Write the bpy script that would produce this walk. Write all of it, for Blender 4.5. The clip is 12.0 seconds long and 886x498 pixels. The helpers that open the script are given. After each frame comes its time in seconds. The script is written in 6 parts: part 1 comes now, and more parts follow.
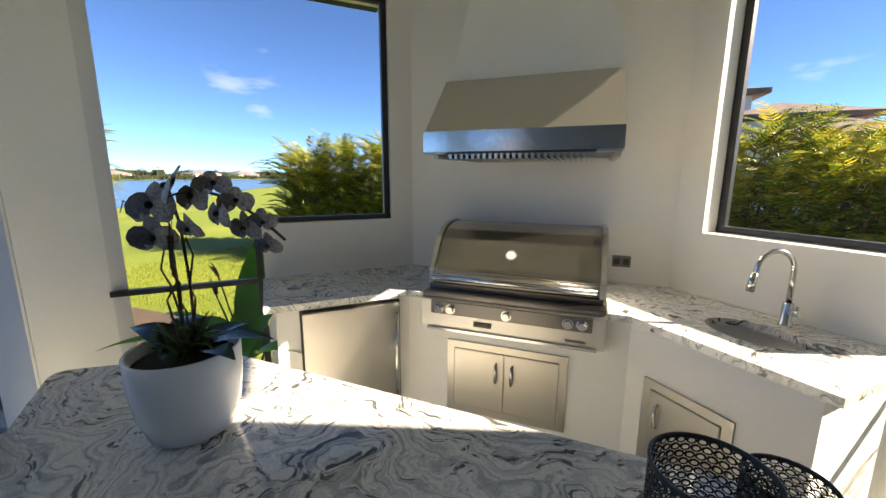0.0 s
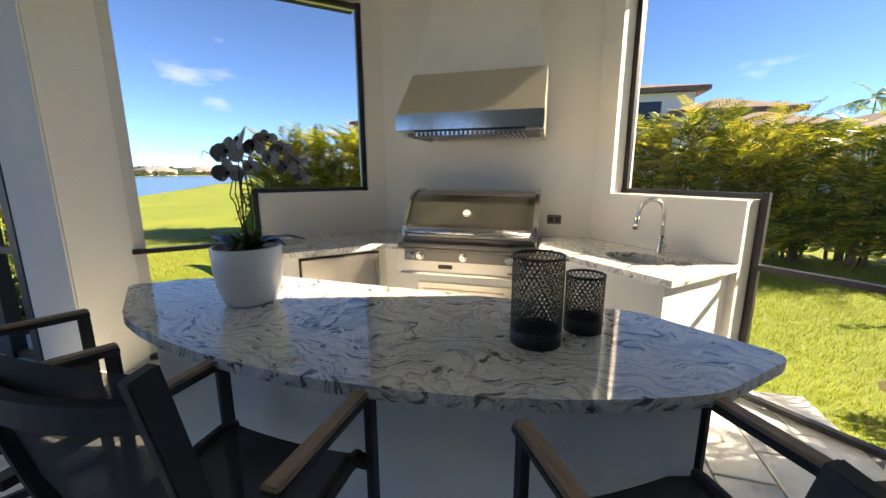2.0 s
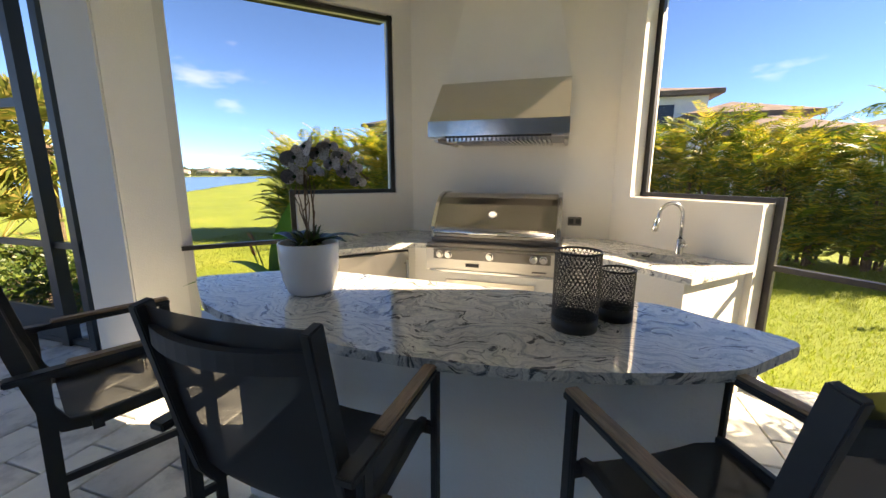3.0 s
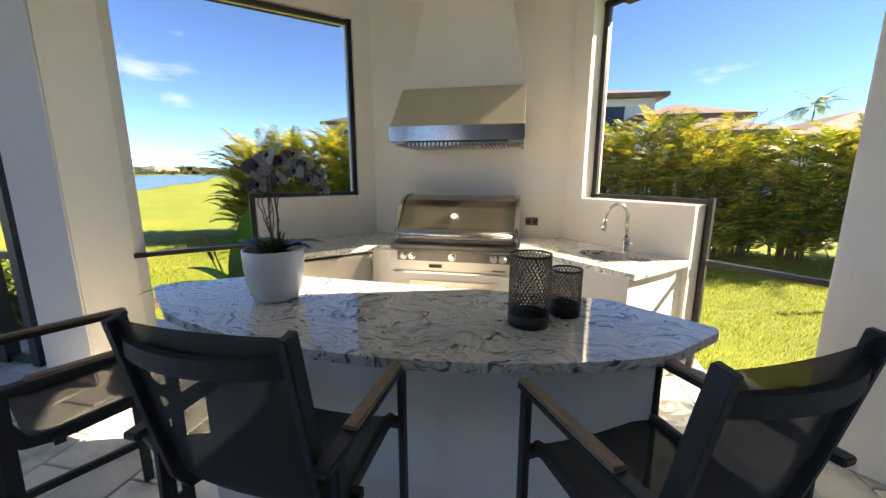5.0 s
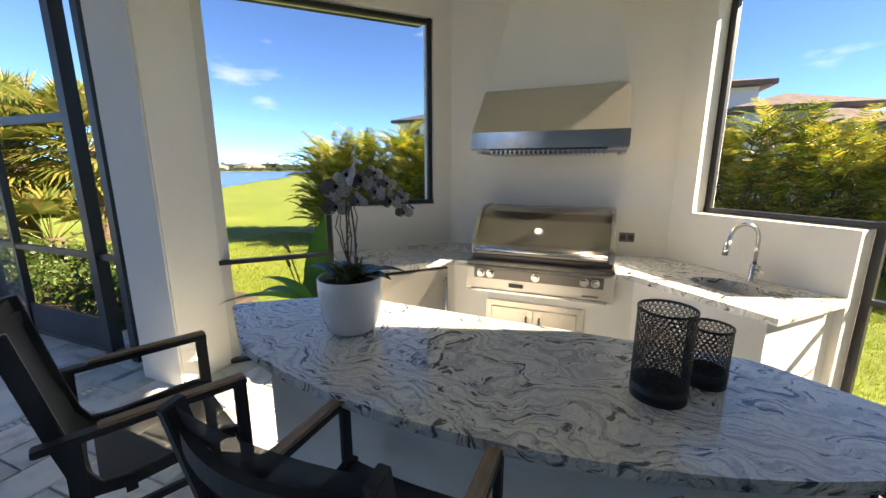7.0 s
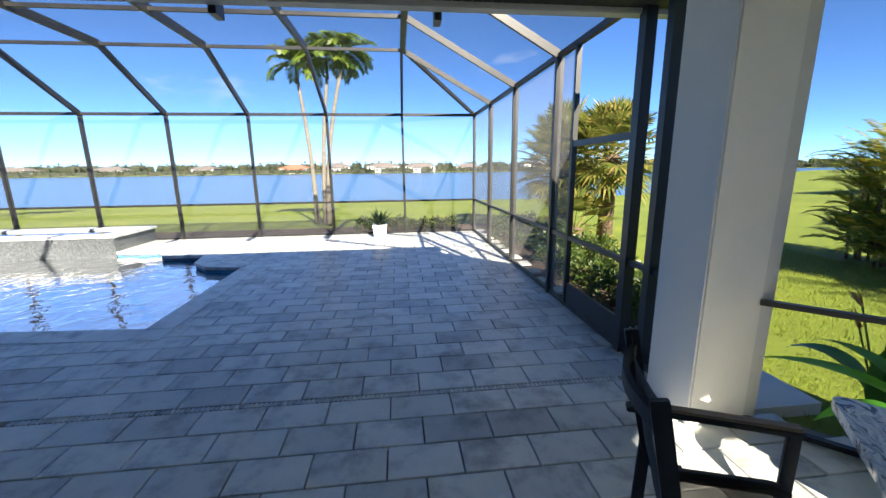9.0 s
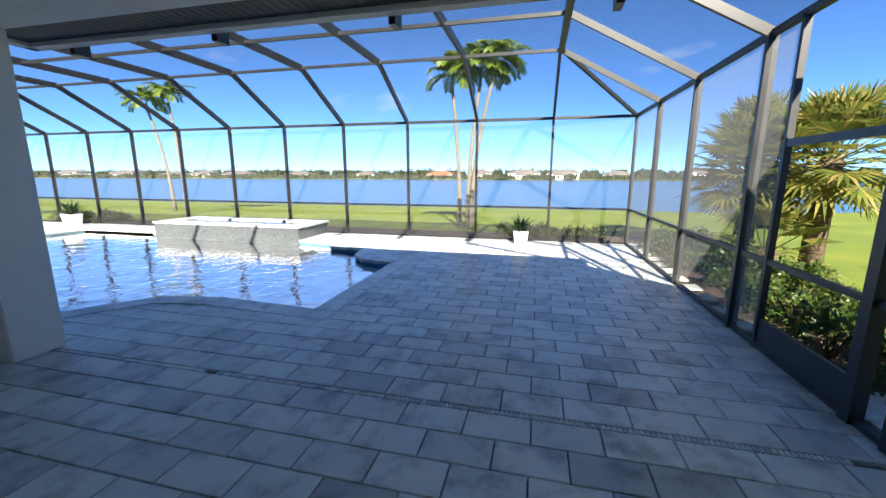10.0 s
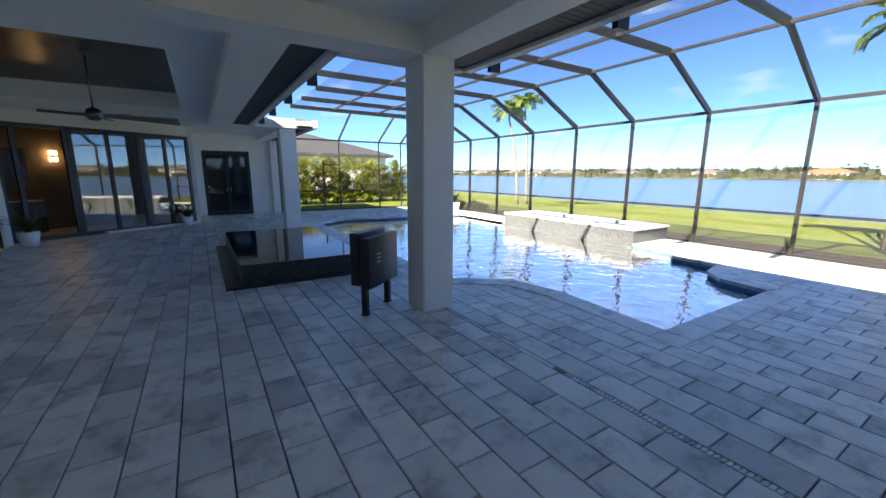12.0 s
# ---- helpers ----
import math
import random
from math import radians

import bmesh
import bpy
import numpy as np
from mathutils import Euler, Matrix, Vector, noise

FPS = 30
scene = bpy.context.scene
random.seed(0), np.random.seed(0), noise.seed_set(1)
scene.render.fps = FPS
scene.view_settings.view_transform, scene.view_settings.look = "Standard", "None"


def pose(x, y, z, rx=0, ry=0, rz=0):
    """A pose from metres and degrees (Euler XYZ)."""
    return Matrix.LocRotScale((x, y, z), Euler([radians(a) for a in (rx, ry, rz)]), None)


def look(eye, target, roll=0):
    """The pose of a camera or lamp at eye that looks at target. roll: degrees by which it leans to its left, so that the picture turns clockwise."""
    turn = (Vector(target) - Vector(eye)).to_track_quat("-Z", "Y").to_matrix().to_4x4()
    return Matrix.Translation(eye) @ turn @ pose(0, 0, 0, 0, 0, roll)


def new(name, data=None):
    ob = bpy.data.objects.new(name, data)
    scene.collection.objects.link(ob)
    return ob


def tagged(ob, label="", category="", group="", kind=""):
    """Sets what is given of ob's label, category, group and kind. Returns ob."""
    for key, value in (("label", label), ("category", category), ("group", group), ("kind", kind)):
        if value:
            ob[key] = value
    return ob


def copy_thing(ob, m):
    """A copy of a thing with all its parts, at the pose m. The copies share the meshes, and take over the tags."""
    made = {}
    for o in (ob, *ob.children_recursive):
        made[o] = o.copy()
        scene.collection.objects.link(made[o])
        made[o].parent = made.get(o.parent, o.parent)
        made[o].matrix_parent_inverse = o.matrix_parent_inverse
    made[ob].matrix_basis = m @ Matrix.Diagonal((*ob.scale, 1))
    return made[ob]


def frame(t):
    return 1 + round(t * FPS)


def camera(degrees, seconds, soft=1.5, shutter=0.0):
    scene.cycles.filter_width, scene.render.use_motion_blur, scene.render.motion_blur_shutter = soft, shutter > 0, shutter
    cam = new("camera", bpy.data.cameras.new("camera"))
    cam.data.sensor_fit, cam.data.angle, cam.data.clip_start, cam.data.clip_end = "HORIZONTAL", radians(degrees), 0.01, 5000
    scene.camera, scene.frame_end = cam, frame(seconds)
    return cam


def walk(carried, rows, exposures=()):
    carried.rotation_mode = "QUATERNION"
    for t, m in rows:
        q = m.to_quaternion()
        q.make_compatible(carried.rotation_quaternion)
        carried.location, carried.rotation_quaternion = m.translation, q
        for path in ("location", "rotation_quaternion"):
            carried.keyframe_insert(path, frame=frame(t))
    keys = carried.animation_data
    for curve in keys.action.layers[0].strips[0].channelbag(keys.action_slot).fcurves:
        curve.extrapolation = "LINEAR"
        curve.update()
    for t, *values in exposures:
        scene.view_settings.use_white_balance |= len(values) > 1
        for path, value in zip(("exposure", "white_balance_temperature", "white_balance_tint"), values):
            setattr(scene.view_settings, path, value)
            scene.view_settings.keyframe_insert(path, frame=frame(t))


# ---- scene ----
cam = camera(97.7, 12.0)
PATH = [
    (0, (-0.075, 0.227, 1.657), (-0.764, 2.068, 1.29), 0.2),
    (0.5, (-0.115, 0.004, 1.58), (-0.71, 1.879, 1.218), 0.3),
    (1, (-0.085, -0.173, 1.546), (-0.589, 1.727, 1.174), 0.1),
    (1.5, (0.06, -0.314, 1.519), (-0.41, 1.593, 1.143), -0.1),
    (2, (0.157, -0.415, 1.5), (-0.382, 1.47, 1.107), -0.2),
    (2.5, (0.13, -0.484, 1.506), (-0.462, 1.387, 1.122), -0.0),
    (3, (0.056, -0.632, 1.513), (-0.524, 1.243, 1.13), 0.1),
    (5, (0.084, -0.714, 1.558), (-0.316, 1.206, 1.165), -0.0),
    (5.5, (0.135, -0.542, 1.543), (-0.264, 1.378, 1.152), -0.1),
    (6, (0.183, -0.417, 1.539), (-0.217, 1.503, 1.149), -0.1),
    (6.5, (0.125, -0.385, 1.598), (-0.287, 1.532, 1.202), 0.1),
    (7, (-0.114, -0.469, 1.659), (-0.825, 1.355, 1.25), -0.0),
    (7.2, (-0.203, -0.564, 1.669), (-1.126, 1.162, 1.258), 0.0),
    (7.5, (-0.355, -0.58, 1.681), (-1.556, 0.967, 1.275), -0.2),
    (7.7, (-0.411, -0.62, 1.707), (-1.776, 0.783, 1.296), -0.5),
    (9.3, (-0.809, -0.664, 1.802), (-2.767, -0.697, 1.397), -0.5),
    (9.5, (-0.86, -0.693, 1.797), (-2.811, -0.873, 1.397), -0.4),
    (10, (-0.919, -0.795, 1.762), (-2.829, -1.257, 1.388), 0.1),
    (10.5, (-0.878, -0.977, 1.779), (-2.724, -1.653, 1.412), 0.3),
    (11, (-0.841, -1.165, 1.775), (-2.56, -2.113, 1.392), 0.2),
    (11.5, (-0.825, -1.309, 1.774), (-2.24, -2.667, 1.384), -0.2),
    (12, (-0.992, -1.444, 1.745), (-2.029, -3.11, 1.36), 0.2),
]
EXPOSURES = [(0, 2.33, 8000, 12), (1.6, 2.38, 8400, 13), (3.0, 2.57, 9200, 15), (5.0, 2.64, 8900, 15), (6.8, 2.56, 8300, 13), (7.6, 2.54, 7800, 13), (9.3, 1.98, 6900, 8), (10.8, 2.0, 6750, 7), (12, 2.33, 7500, 11)]
walk(cam, [(t, look(eye, target, roll)) for t, eye, target, roll in PATH], EXPOSURES)

# ---- light ----
SUN_AZ, SUN_EL = radians(17.5), radians(31.0)
sun_dir = Vector((math.cos(SUN_AZ) * math.cos(SUN_EL), math.sin(SUN_AZ) * math.cos(SUN_EL), math.sin(SUN_EL)))
world = bpy.data.worlds.new("world")
scene.world = world
world.use_nodes = True
wn = world.node_tree
sky = wn.nodes.new("ShaderNodeTexSky")
sky.sky_type = "NISHITA"
sky.sun_disc = False
sky.sun_elevation = SUN_EL
sky.sun_rotation = radians(90) - SUN_AZ
sky.altitude = 1500
sky.air_density, sky.dust_density, sky.ozone_density = 0.50, 0.0, 5.5
bg = wn.nodes["Background"]
bg.inputs["Strength"].default_value = 0.076
tone = wn.nodes.new("ShaderNodeMix")
tone.data_type, tone.blend_type = "RGBA", "MULTIPLY"
tone.inputs[0].default_value = 1.0
tone.inputs[7].default_value = (0.73, 0.94, 1.09, 1)
wn.links.new(sky.outputs["Color"], tone.inputs[6])
tcoord = wn.nodes.new("ShaderNodeTexCoord")
stretch = wn.nodes.new("ShaderNodeMapping")
stretch.inputs["Scale"].default_value = (5.0, 5.0, 16.0)
puffs = wn.nodes.new("ShaderNodeTexNoise")
puffs.inputs["Scale"].default_value, puffs.inputs["Detail"].default_value = 1.0, 6.0
cover = wn.nodes.new("ShaderNodeValToRGB")
cover.color_ramp.elements[0].position, cover.color_ramp.elements[1].position = 0.64, 0.80
cover.color_ramp.elements[1].color = (0.5, 0.5, 0.5, 1)
white = wn.nodes.new("ShaderNodeMix")
white.data_type = "RGBA"
white.inputs[7].default_value = (4.6, 4.9, 5.4, 1)
wn.links.new(tcoord.outputs["Generated"], stretch.inputs["Vector"])
wn.links.new(stretch.outputs["Vector"], puffs.inputs["Vector"])
wn.links.new(puffs.outputs["Fac"], cover.inputs["Fac"])
wn.links.new(cover.outputs["Color"], white.inputs[0])
wn.links.new(tone.outputs[2], white.inputs[6])
wn.links.new(white.outputs[2], bg.inputs["Color"])
sun_data = bpy.data.lights.new("sun", "SUN")
sun_data.energy, sun_data.angle, sun_data.color = 5.0, radians(0.53), (1.0, 0.93, 0.82)
sun = new("sun", sun_data)
sun.matrix_world = look(sun_dir * 50, (0, 0, 0))


# ---- materials ----
def mat(name, base=(0.8, 0.8, 0.8), rough=0.6, metal=0.0):
    m = bpy.data.materials.new(name)
    m.use_nodes = True
    b = m.node_tree.nodes["Principled BSDF"]
    b.inputs["Base Color"].default_value = (*base, 1)
    b.inputs["Roughness"].default_value = rough
    b.inputs["Metallic"].default_value = metal
    return m


def node(m, kind, **values):
    n = m.node_tree.nodes.new(kind)
    for key, value in values.items():
        n.inputs[key.replace("_", " ")].default_value = value
    return n


def link(m, a, out, b, inp):
    m.node_tree.links.new(a.outputs[out], b.inputs[inp])


def bsdf(m):
    return m.node_tree.nodes["Principled BSDF"]


def coords(m, scale=(1, 1, 1), which="Object"):
    tc = node(m, "ShaderNodeTexCoord")
    mp = node(m, "ShaderNodeMapping")
    mp.inputs["Scale"].default_value = scale
    link(m, tc, which, mp, "Vector")
    return mp


def ramp(m, src, out, stops):
    r = node(m, "ShaderNodeValToRGB")
    els = r.color_ramp.elements
    while len(els) < len(stops):
        els.new(0.5)
    for e, (p, c) in zip(els, stops):
        e.position, e.color = p, (*c, 1)
    link(m, src, out, r, "Fac")
    return r


def mix(m, fac, a, b, mode="MIX"):
    """Colour mix; fac is a number or (node, output); a and b are colours or (node, output)."""
    n = node(m, "ShaderNodeMix")
    n.data_type, n.blend_type = "RGBA", mode
    for i, v in ((0, fac), (6, a), (7, b)):
        if isinstance(v, tuple) and isinstance(v[0], bpy.types.Node):
            m.node_tree.links.new(v[0].outputs[v[1]], n.inputs[i])
        elif i == 0:
            n.inputs[0].default_value = v
        else:
            n.inputs[i].default_value = (*v, 1)
    return n


def bump(m, src, out, strength, distance=0.01):
    b = node(m, "ShaderNodeBump", Strength=strength, Distance=distance)
    link(m, src, out, b, "Height")
    link(m, b, "Normal", bsdf(m), "Normal")
    return b


def grainy(name, c1, c2, scale, rough=0.7, metal=0.0, fine=0.0, strength=0.2, dist=0.004, stretch=(1, 1, 1), detail=6.0):
    """Two scales of variation: slow blotches between two colours and a fine relief."""
    m = mat(name, c1, rough, metal)
    co = coords(m, stretch)
    a = node(m, "ShaderNodeTexNoise", Scale=scale, Detail=detail, Roughness=0.6)
    link(m, co, "Vector", a, "Vector")
    r = ramp(m, a, "Fac", [(0.32, c1), (0.68, c2)])
    link(m, r, "Color", bsdf(m), "Base Color")
    f = node(m, "ShaderNodeTexNoise", Scale=fine or scale * 12, Detail=4.0)
    link(m, co, "Vector", f, "Vector")
    bump(m, f, "Fac", strength, dist)
    rr = node(m, "ShaderNodeMapRange")
    rr.inputs["To Min"].default_value, rr.inputs["To Max"].default_value = max(0.02, rough - 0.1), min(1, rough + 0.1)
    link(m, a, "Fac", rr, "Value")
    link(m, rr, "Result", bsdf(m), "Roughness")
    return m


STUCCO = grainy("stucco", (0.82, 0.80, 0.75), (0.87, 0.85, 0.80), 1.3, 0.85, fine=90, strength=0.35, dist=0.006)
SMOOTH_WALL = grainy("painted_wall", (0.81, 0.785, 0.73), (0.86, 0.835, 0.78), 1.1, 0.7, fine=140, strength=0.15, dist=0.003)
CEILING = grainy("ceiling_paint", (0.80, 0.78, 0.73), (0.84, 0.82, 0.77), 0.8, 0.8, fine=120, strength=0.1)
BLACK_METAL = grainy("black_aluminium", (0.012, 0.013, 0.015), (0.02, 0.021, 0.024), 3, 0.42, fine=300, strength=0.05)
BRONZE = grainy("bronze_aluminium", (0.018, 0.018, 0.019), (0.03, 0.03, 0.03), 3, 0.4, fine=300, strength=0.05)
CHAIR_METAL = grainy("charcoal_aluminium", (0.022, 0.024, 0.027), (0.032, 0.034, 0.038), 8, 0.5, fine=400, strength=0.05)
SOFFIT = grainy("dark_soffit", (0.02, 0.02, 0.022), (0.035, 0.035, 0.037), 4, 0.6)
GUTTER = grainy("gutter_paint", (0.55, 0.53, 0.49), (0.62, 0.60, 0.56), 2, 0.5)
CONCRETE = grainy("mortar_bed", (0.16, 0.16, 0.16), (0.24, 0.24, 0.23), 5, 0.9)
MULCH = grainy("mulch", (0.05, 0.035, 0.025), (0.12, 0.085, 0.06), 22, 0.95, fine=60, strength=0.9, dist=0.03)
CERAMIC = grainy("white_ceramic", (0.80, 0.81, 0.83), (0.84, 0.85, 0.86), 3, 0.12, fine=40, strength=0.01)
SOIL = grainy("moss_soil", (0.03, 0.025, 0.015), (0.07, 0.06, 0.03), 40, 0.95, fine=120, strength=0.8)
WHITE_PLASTER = grainy("white_plaster", (0.74, 0.73, 0.71), (0.8, 0.79, 0.77), 2, 0.8)
ROOF_TILE = grainy("roof_tile", (0.17, 0.12, 0.10), (0.26, 0.19, 0.16), 6, 0.8)
WOOD_DARK = grainy("stained_planks", (0.022, 0.013, 0.008), (0.05, 0.03, 0.019), 3, 0.3, stretch=(1, 14, 14))
TEAK = grainy("weathered_teak", (0.20, 0.135, 0.09), (0.36, 0.26, 0.18), 6, 0.55, stretch=(20, 2, 20), fine=60, strength=0.2)
BARK = grainy("palm_bark", (0.13, 0.115, 0.09), (0.26, 0.235, 0.19), 6, 0.9, stretch=(1, 1, 6), strength=0.6, dist=0.02)
BARK_DARK = grainy("fibrous_trunk", (0.10, 0.07, 0.045), (0.22, 0.15, 0.09), 7, 0.95, stretch=(1, 1, 4), strength=0.9, dist=0.03)
FURNITURE_BLACK = grainy("black_powder_coat", (0.01, 0.01, 0.011), (0.016, 0.016, 0.018), 5, 0.38)


def steel(name, stretch, base=(0.58, 0.565, 0.53), rough=0.26):
    """Brushed stainless steel."""
    m = mat(name, base, rough, 1.0)
    co = coords(m, stretch)
    a = node(m, "ShaderNodeTexNoise", Scale=6.0, Detail=8.0)
    link(m, co, "Vector", a, "Vector")
    c = ramp(m, a, "Fac", [(0.3, tuple(v * 0.93 for v in base)), (0.7, base)])
    link(m, c, "Color", bsdf(m), "Base Color")
    rr = node(m, "ShaderNodeMapRange")
    rr.inputs["To Min"].default_value, rr.inputs["To Max"].default_value = rough - 0.06, rough + 0.12
    link(m, a, "Fac", rr, "Value")
    link(m, rr, "Result", bsdf(m), "Roughness")
    bump(m, a, "Fac", 0.03, 0.002)
    return m


STEEL_H = steel("stainless_brushed_across", (2, 90, 90), rough=0.36)
STEEL_V = steel("stainless_brushed_upright", (190, 190, 3), (0.56, 0.53, 0.48), 0.32)
# Lid steel is darker and browner than the other steel.
STEEL_LID = steel("darker_stainless_lid", (2, 90, 90), (0.40, 0.375, 0.335), 0.28)
STEEL_POLISHED = steel("polished_steel", (6, 6, 6), (0.66, 0.66, 0.65), 0.12)
STEEL_DARK = steel("dark_steel", (4, 60, 60), (0.16, 0.155, 0.15), 0.3)


def granite():
    """White granite with grey and charcoal flowing veins."""
    m = mat("veined_granite", (0.6, 0.6, 0.58), 0.06)
    bsdf(m).inputs["IOR"].default_value = 1.7
    co = coords(m, (1.0, 1.0, 1.0))
    warp = node(m, "ShaderNodeTexNoise", Scale=2.4, Detail=3.5, Roughness=0.5)
    link(m, co, "Vector", warp, "Vector")
    add = node(m, "ShaderNodeVectorMath")
    add.operation = "MULTIPLY_ADD"
    link(m, warp, "Color", add, 0)
    add.inputs[1].default_value = (0.9, 0.9, 0.3)
    link(m, co, "Vector", add, 2)
    turn = node(m, "ShaderNodeMapping")
    turn.inputs["Scale"].default_value = (0.85, 2.1, 1.0)
    turn.inputs["Rotation"].default_value = (0, 0, radians(20))
    link(m, add, "Vector", turn, "Vector")
    wave = node(m, "ShaderNodeTexWave", Scale=1.5, Distortion=9.0, Detail=7.0, Detail_Scale=1.7, Detail_Roughness=0.62)
    wave.bands_direction = "Y"
    link(m, turn, "Vector", wave, "Vector")
    broad = ramp(m, wave, "Fac", [(0.0, (0.50, 0.52, 0.52)), (0.08, (0.70, 0.70, 0.67)), (0.22, (0.82, 0.81, 0.75)), (0.66, (0.87, 0.86, 0.80)), (0.90, (0.78, 0.78, 0.74)), (1.0, (0.64, 0.65, 0.64))])
    thin = node(m, "ShaderNodeTexWave", Scale=4.4, Distortion=11.0, Detail=6.0, Detail_Scale=1.3, Detail_Roughness=0.6)
    thin.bands_direction = "Y"
    link(m, turn, "Vector", thin, "Vector")
    lines = ramp(m, thin, "Fac", [(0.0, (0.44, 0.46, 0.47)), (0.08, (0.82, 0.83, 0.82)), (0.2, (1, 1, 1)), (1.0, (0.95, 0.95, 0.94))])
    patch = node(m, "ShaderNodeTexNoise", Scale=2.2, Detail=3.0, Roughness=0.6)
    link(m, co, "Vector", patch, "Vector")
    where = ramp(m, patch, "Fac", [(0.38, (0.12, 0.12, 0.12)), (0.60, (0.95, 0.95, 0.95))])
    light = mix(m, (where, "Color"), (broad, "Color"), (lines, "Color"), "MULTIPLY")
    dark_n = node(m, "ShaderNodeTexNoise", Scale=17.0, Detail=8.0, Roughness=0.6)
    mp = node(m, "ShaderNodeMapping")
    mp.inputs["Scale"].default_value = (0.7, 2.0, 1.0)
    mp.inputs["Rotation"].default_value = (0, 0, radians(24))
    link(m, add, "Vector", mp, "Vector")
    link(m, mp, "Vector", dark_n, "Vector")
    dark = ramp(m, dark_n, "Fac", [(0.0, (0, 0, 0)), (0.575, (0, 0, 0)), (0.61, (0.9, 0.9, 0.9)), (1.0, (1, 1, 1))])
    speck = node(m, "ShaderNodeTexNoise", Scale=140.0, Detail=3.0)
    link(m, co, "Vector", speck, "Vector")
    base = mix(m, (dark, "Color"), (0.6, 0.6, 0.58), (0.06, 0.065, 0.07))
    sp = ramp(m, speck, "Fac", [(0.35, (0.72, 0.72, 0.72)), (0.65, (1, 1, 1))])
    fin = mix(m, 0.7, (1, 1, 1), (sp, "Color"), "MULTIPLY")
    m.node_tree.links.new(fin.outputs[2], bsdf(m).inputs["Base Color"])
    m.node_tree.links.new(base.outputs[2], fin.inputs[6])
    m.node_tree.links.new(light.outputs[2], base.inputs[6])
    return m


GRANITE = granite()


def paver_material():
    m = mat("concrete_paver", (0.3, 0.3, 0.3), 0.38)
    bsdf(m).inputs["IOR"].default_value = 1.75
    co = coords(m, (1, 1, 1), "Generated")
    geo = node(m, "ShaderNodeNewGeometry")
    info = node(m, "ShaderNodeObjectInfo")
    rnd = node(m, "ShaderNodeMath")
    rnd.operation = "ADD"
    link(m, geo, "Random Per Island", rnd, 0)
    link(m, info, "Random", rnd, 1)
    frac = node(m, "ShaderNodeMath")
    frac.operation = "FRACT"
    link(m, rnd, "Value", frac, 0)
    tone = ramp(m, frac, "Value", [(0.0, (0.46, 0.48, 0.47)), (0.2, (0.62, 0.64, 0.62)), (0.6, (0.72, 0.74, 0.71)), (1.0, (0.80, 0.81, 0.77))])
    pos = node(m, "ShaderNodeMapping")
    link(m, geo, "Position", pos, "Vector")
    cloud = node(m, "ShaderNodeTexNoise", Scale=3.2, Detail=6.0, Roughness=0.65)
    cloud.noise_dimensions = "4D"
    link(m, pos, "Vector", cloud, "Vector")
    w = node(m, "ShaderNodeMath")
    w.operation = "MULTIPLY"
    w.inputs[1].default_value = 40.0
    link(m, frac, "Value", w, 0)
    link(m, w, "Value", cloud, "W")
    cl = ramp(m, cloud, "Fac", [(0.31, (0.16, 0.17, 0.18)), (0.40, (0.55, 0.56, 0.57)), (0.50, (0.98, 0.98, 0.97)), (0.75, (1.22, 1.20, 1.15))])
    fin = mix(m, 0.75, (0.5, 0.5, 0.5), (0.5, 0.5, 0.5), "MULTIPLY")
    m.node_tree.links.new(tone.outputs["Color"], fin.inputs[6])
    m.node_tree.links.new(cl.outputs["Color"], fin.inputs[7])
    m.node_tree.links.new(fin.outputs[2], bsdf(m).inputs["Base Color"])
    fine = node(m, "ShaderNodeTexNoise", Scale=70.0, Detail=5.0)
    link(m, pos, "Vector", fine, "Vector")
    bump(m, fine, "Fac", 0.25, 0.004)
    return m


PAVER = paver_material()


def leaf_material(name, a, b, c, rough=0.45):
    m = mat(name, a, rough)
    geo = node(m, "ShaderNodeNewGeometry")
    r = ramp(m, geo, "Random Per Island", [(0.0, a), (0.55, b), (1.0, c)])
    no = node(m, "ShaderNodeTexNoise", Scale=9.0, Detail=3.0)
    link(m, geo, "Position", no, "Vector")
    sh = ramp(m, no, "Fac", [(0.3, (0.6, 0.6, 0.6)), (0.7, (1.1, 1.1, 1.1))])
    fin = mix(m, 0.6, a, b, "MULTIPLY")
    m.node_tree.links.new(r.outputs["Color"], fin.inputs[6])
    m.node_tree.links.new(sh.outputs["Color"], fin.inputs[7])
    m.node_tree.links.new(fin.outputs[2], bsdf(m).inputs["Base Color"])
    tr = node(m, "ShaderNodeBsdfTranslucent")
    m.node_tree.links.new(fin.outputs[2], tr.inputs["Color"])
    ms = node(m, "ShaderNodeMixShader")
    ms.inputs[0].default_value = 0.45
    out = m.node_tree.nodes["Material Output"]
    link(m, bsdf(m), "BSDF", ms, 1)
    link(m, tr, "BSDF", ms, 2)
    link(m, ms, "Shader", out, "Surface")
    return m


LEAF_ARECA = leaf_material("areca_leaves", (0.075, 0.15, 0.018), (0.17, 0.25, 0.022), (0.52, 0.42, 0.035))
# Yellow of the top fronds takes in the sunlight they catch.
LEAF_ARECA_TOP = leaf_material("areca_sunlit_top_leaves", (0.19, 0.25, 0.03), (0.34, 0.34, 0.045), (0.54, 0.40, 0.06))
LEAF_FAN = leaf_material("fan_palm_leaves", (0.09, 0.13, 0.025), (0.19, 0.22, 0.045), (0.40, 0.31, 0.09))
LEAF_PALM = leaf_material("royal_palm_leaves", (0.08, 0.15, 0.02), (0.15, 0.24, 0.03), (0.30, 0.36, 0.05))
LEAF_SHRUB = leaf_material("shrub_leaves", (0.03, 0.065, 0.014), (0.06, 0.11, 0.02), (0.14, 0.17, 0.03))
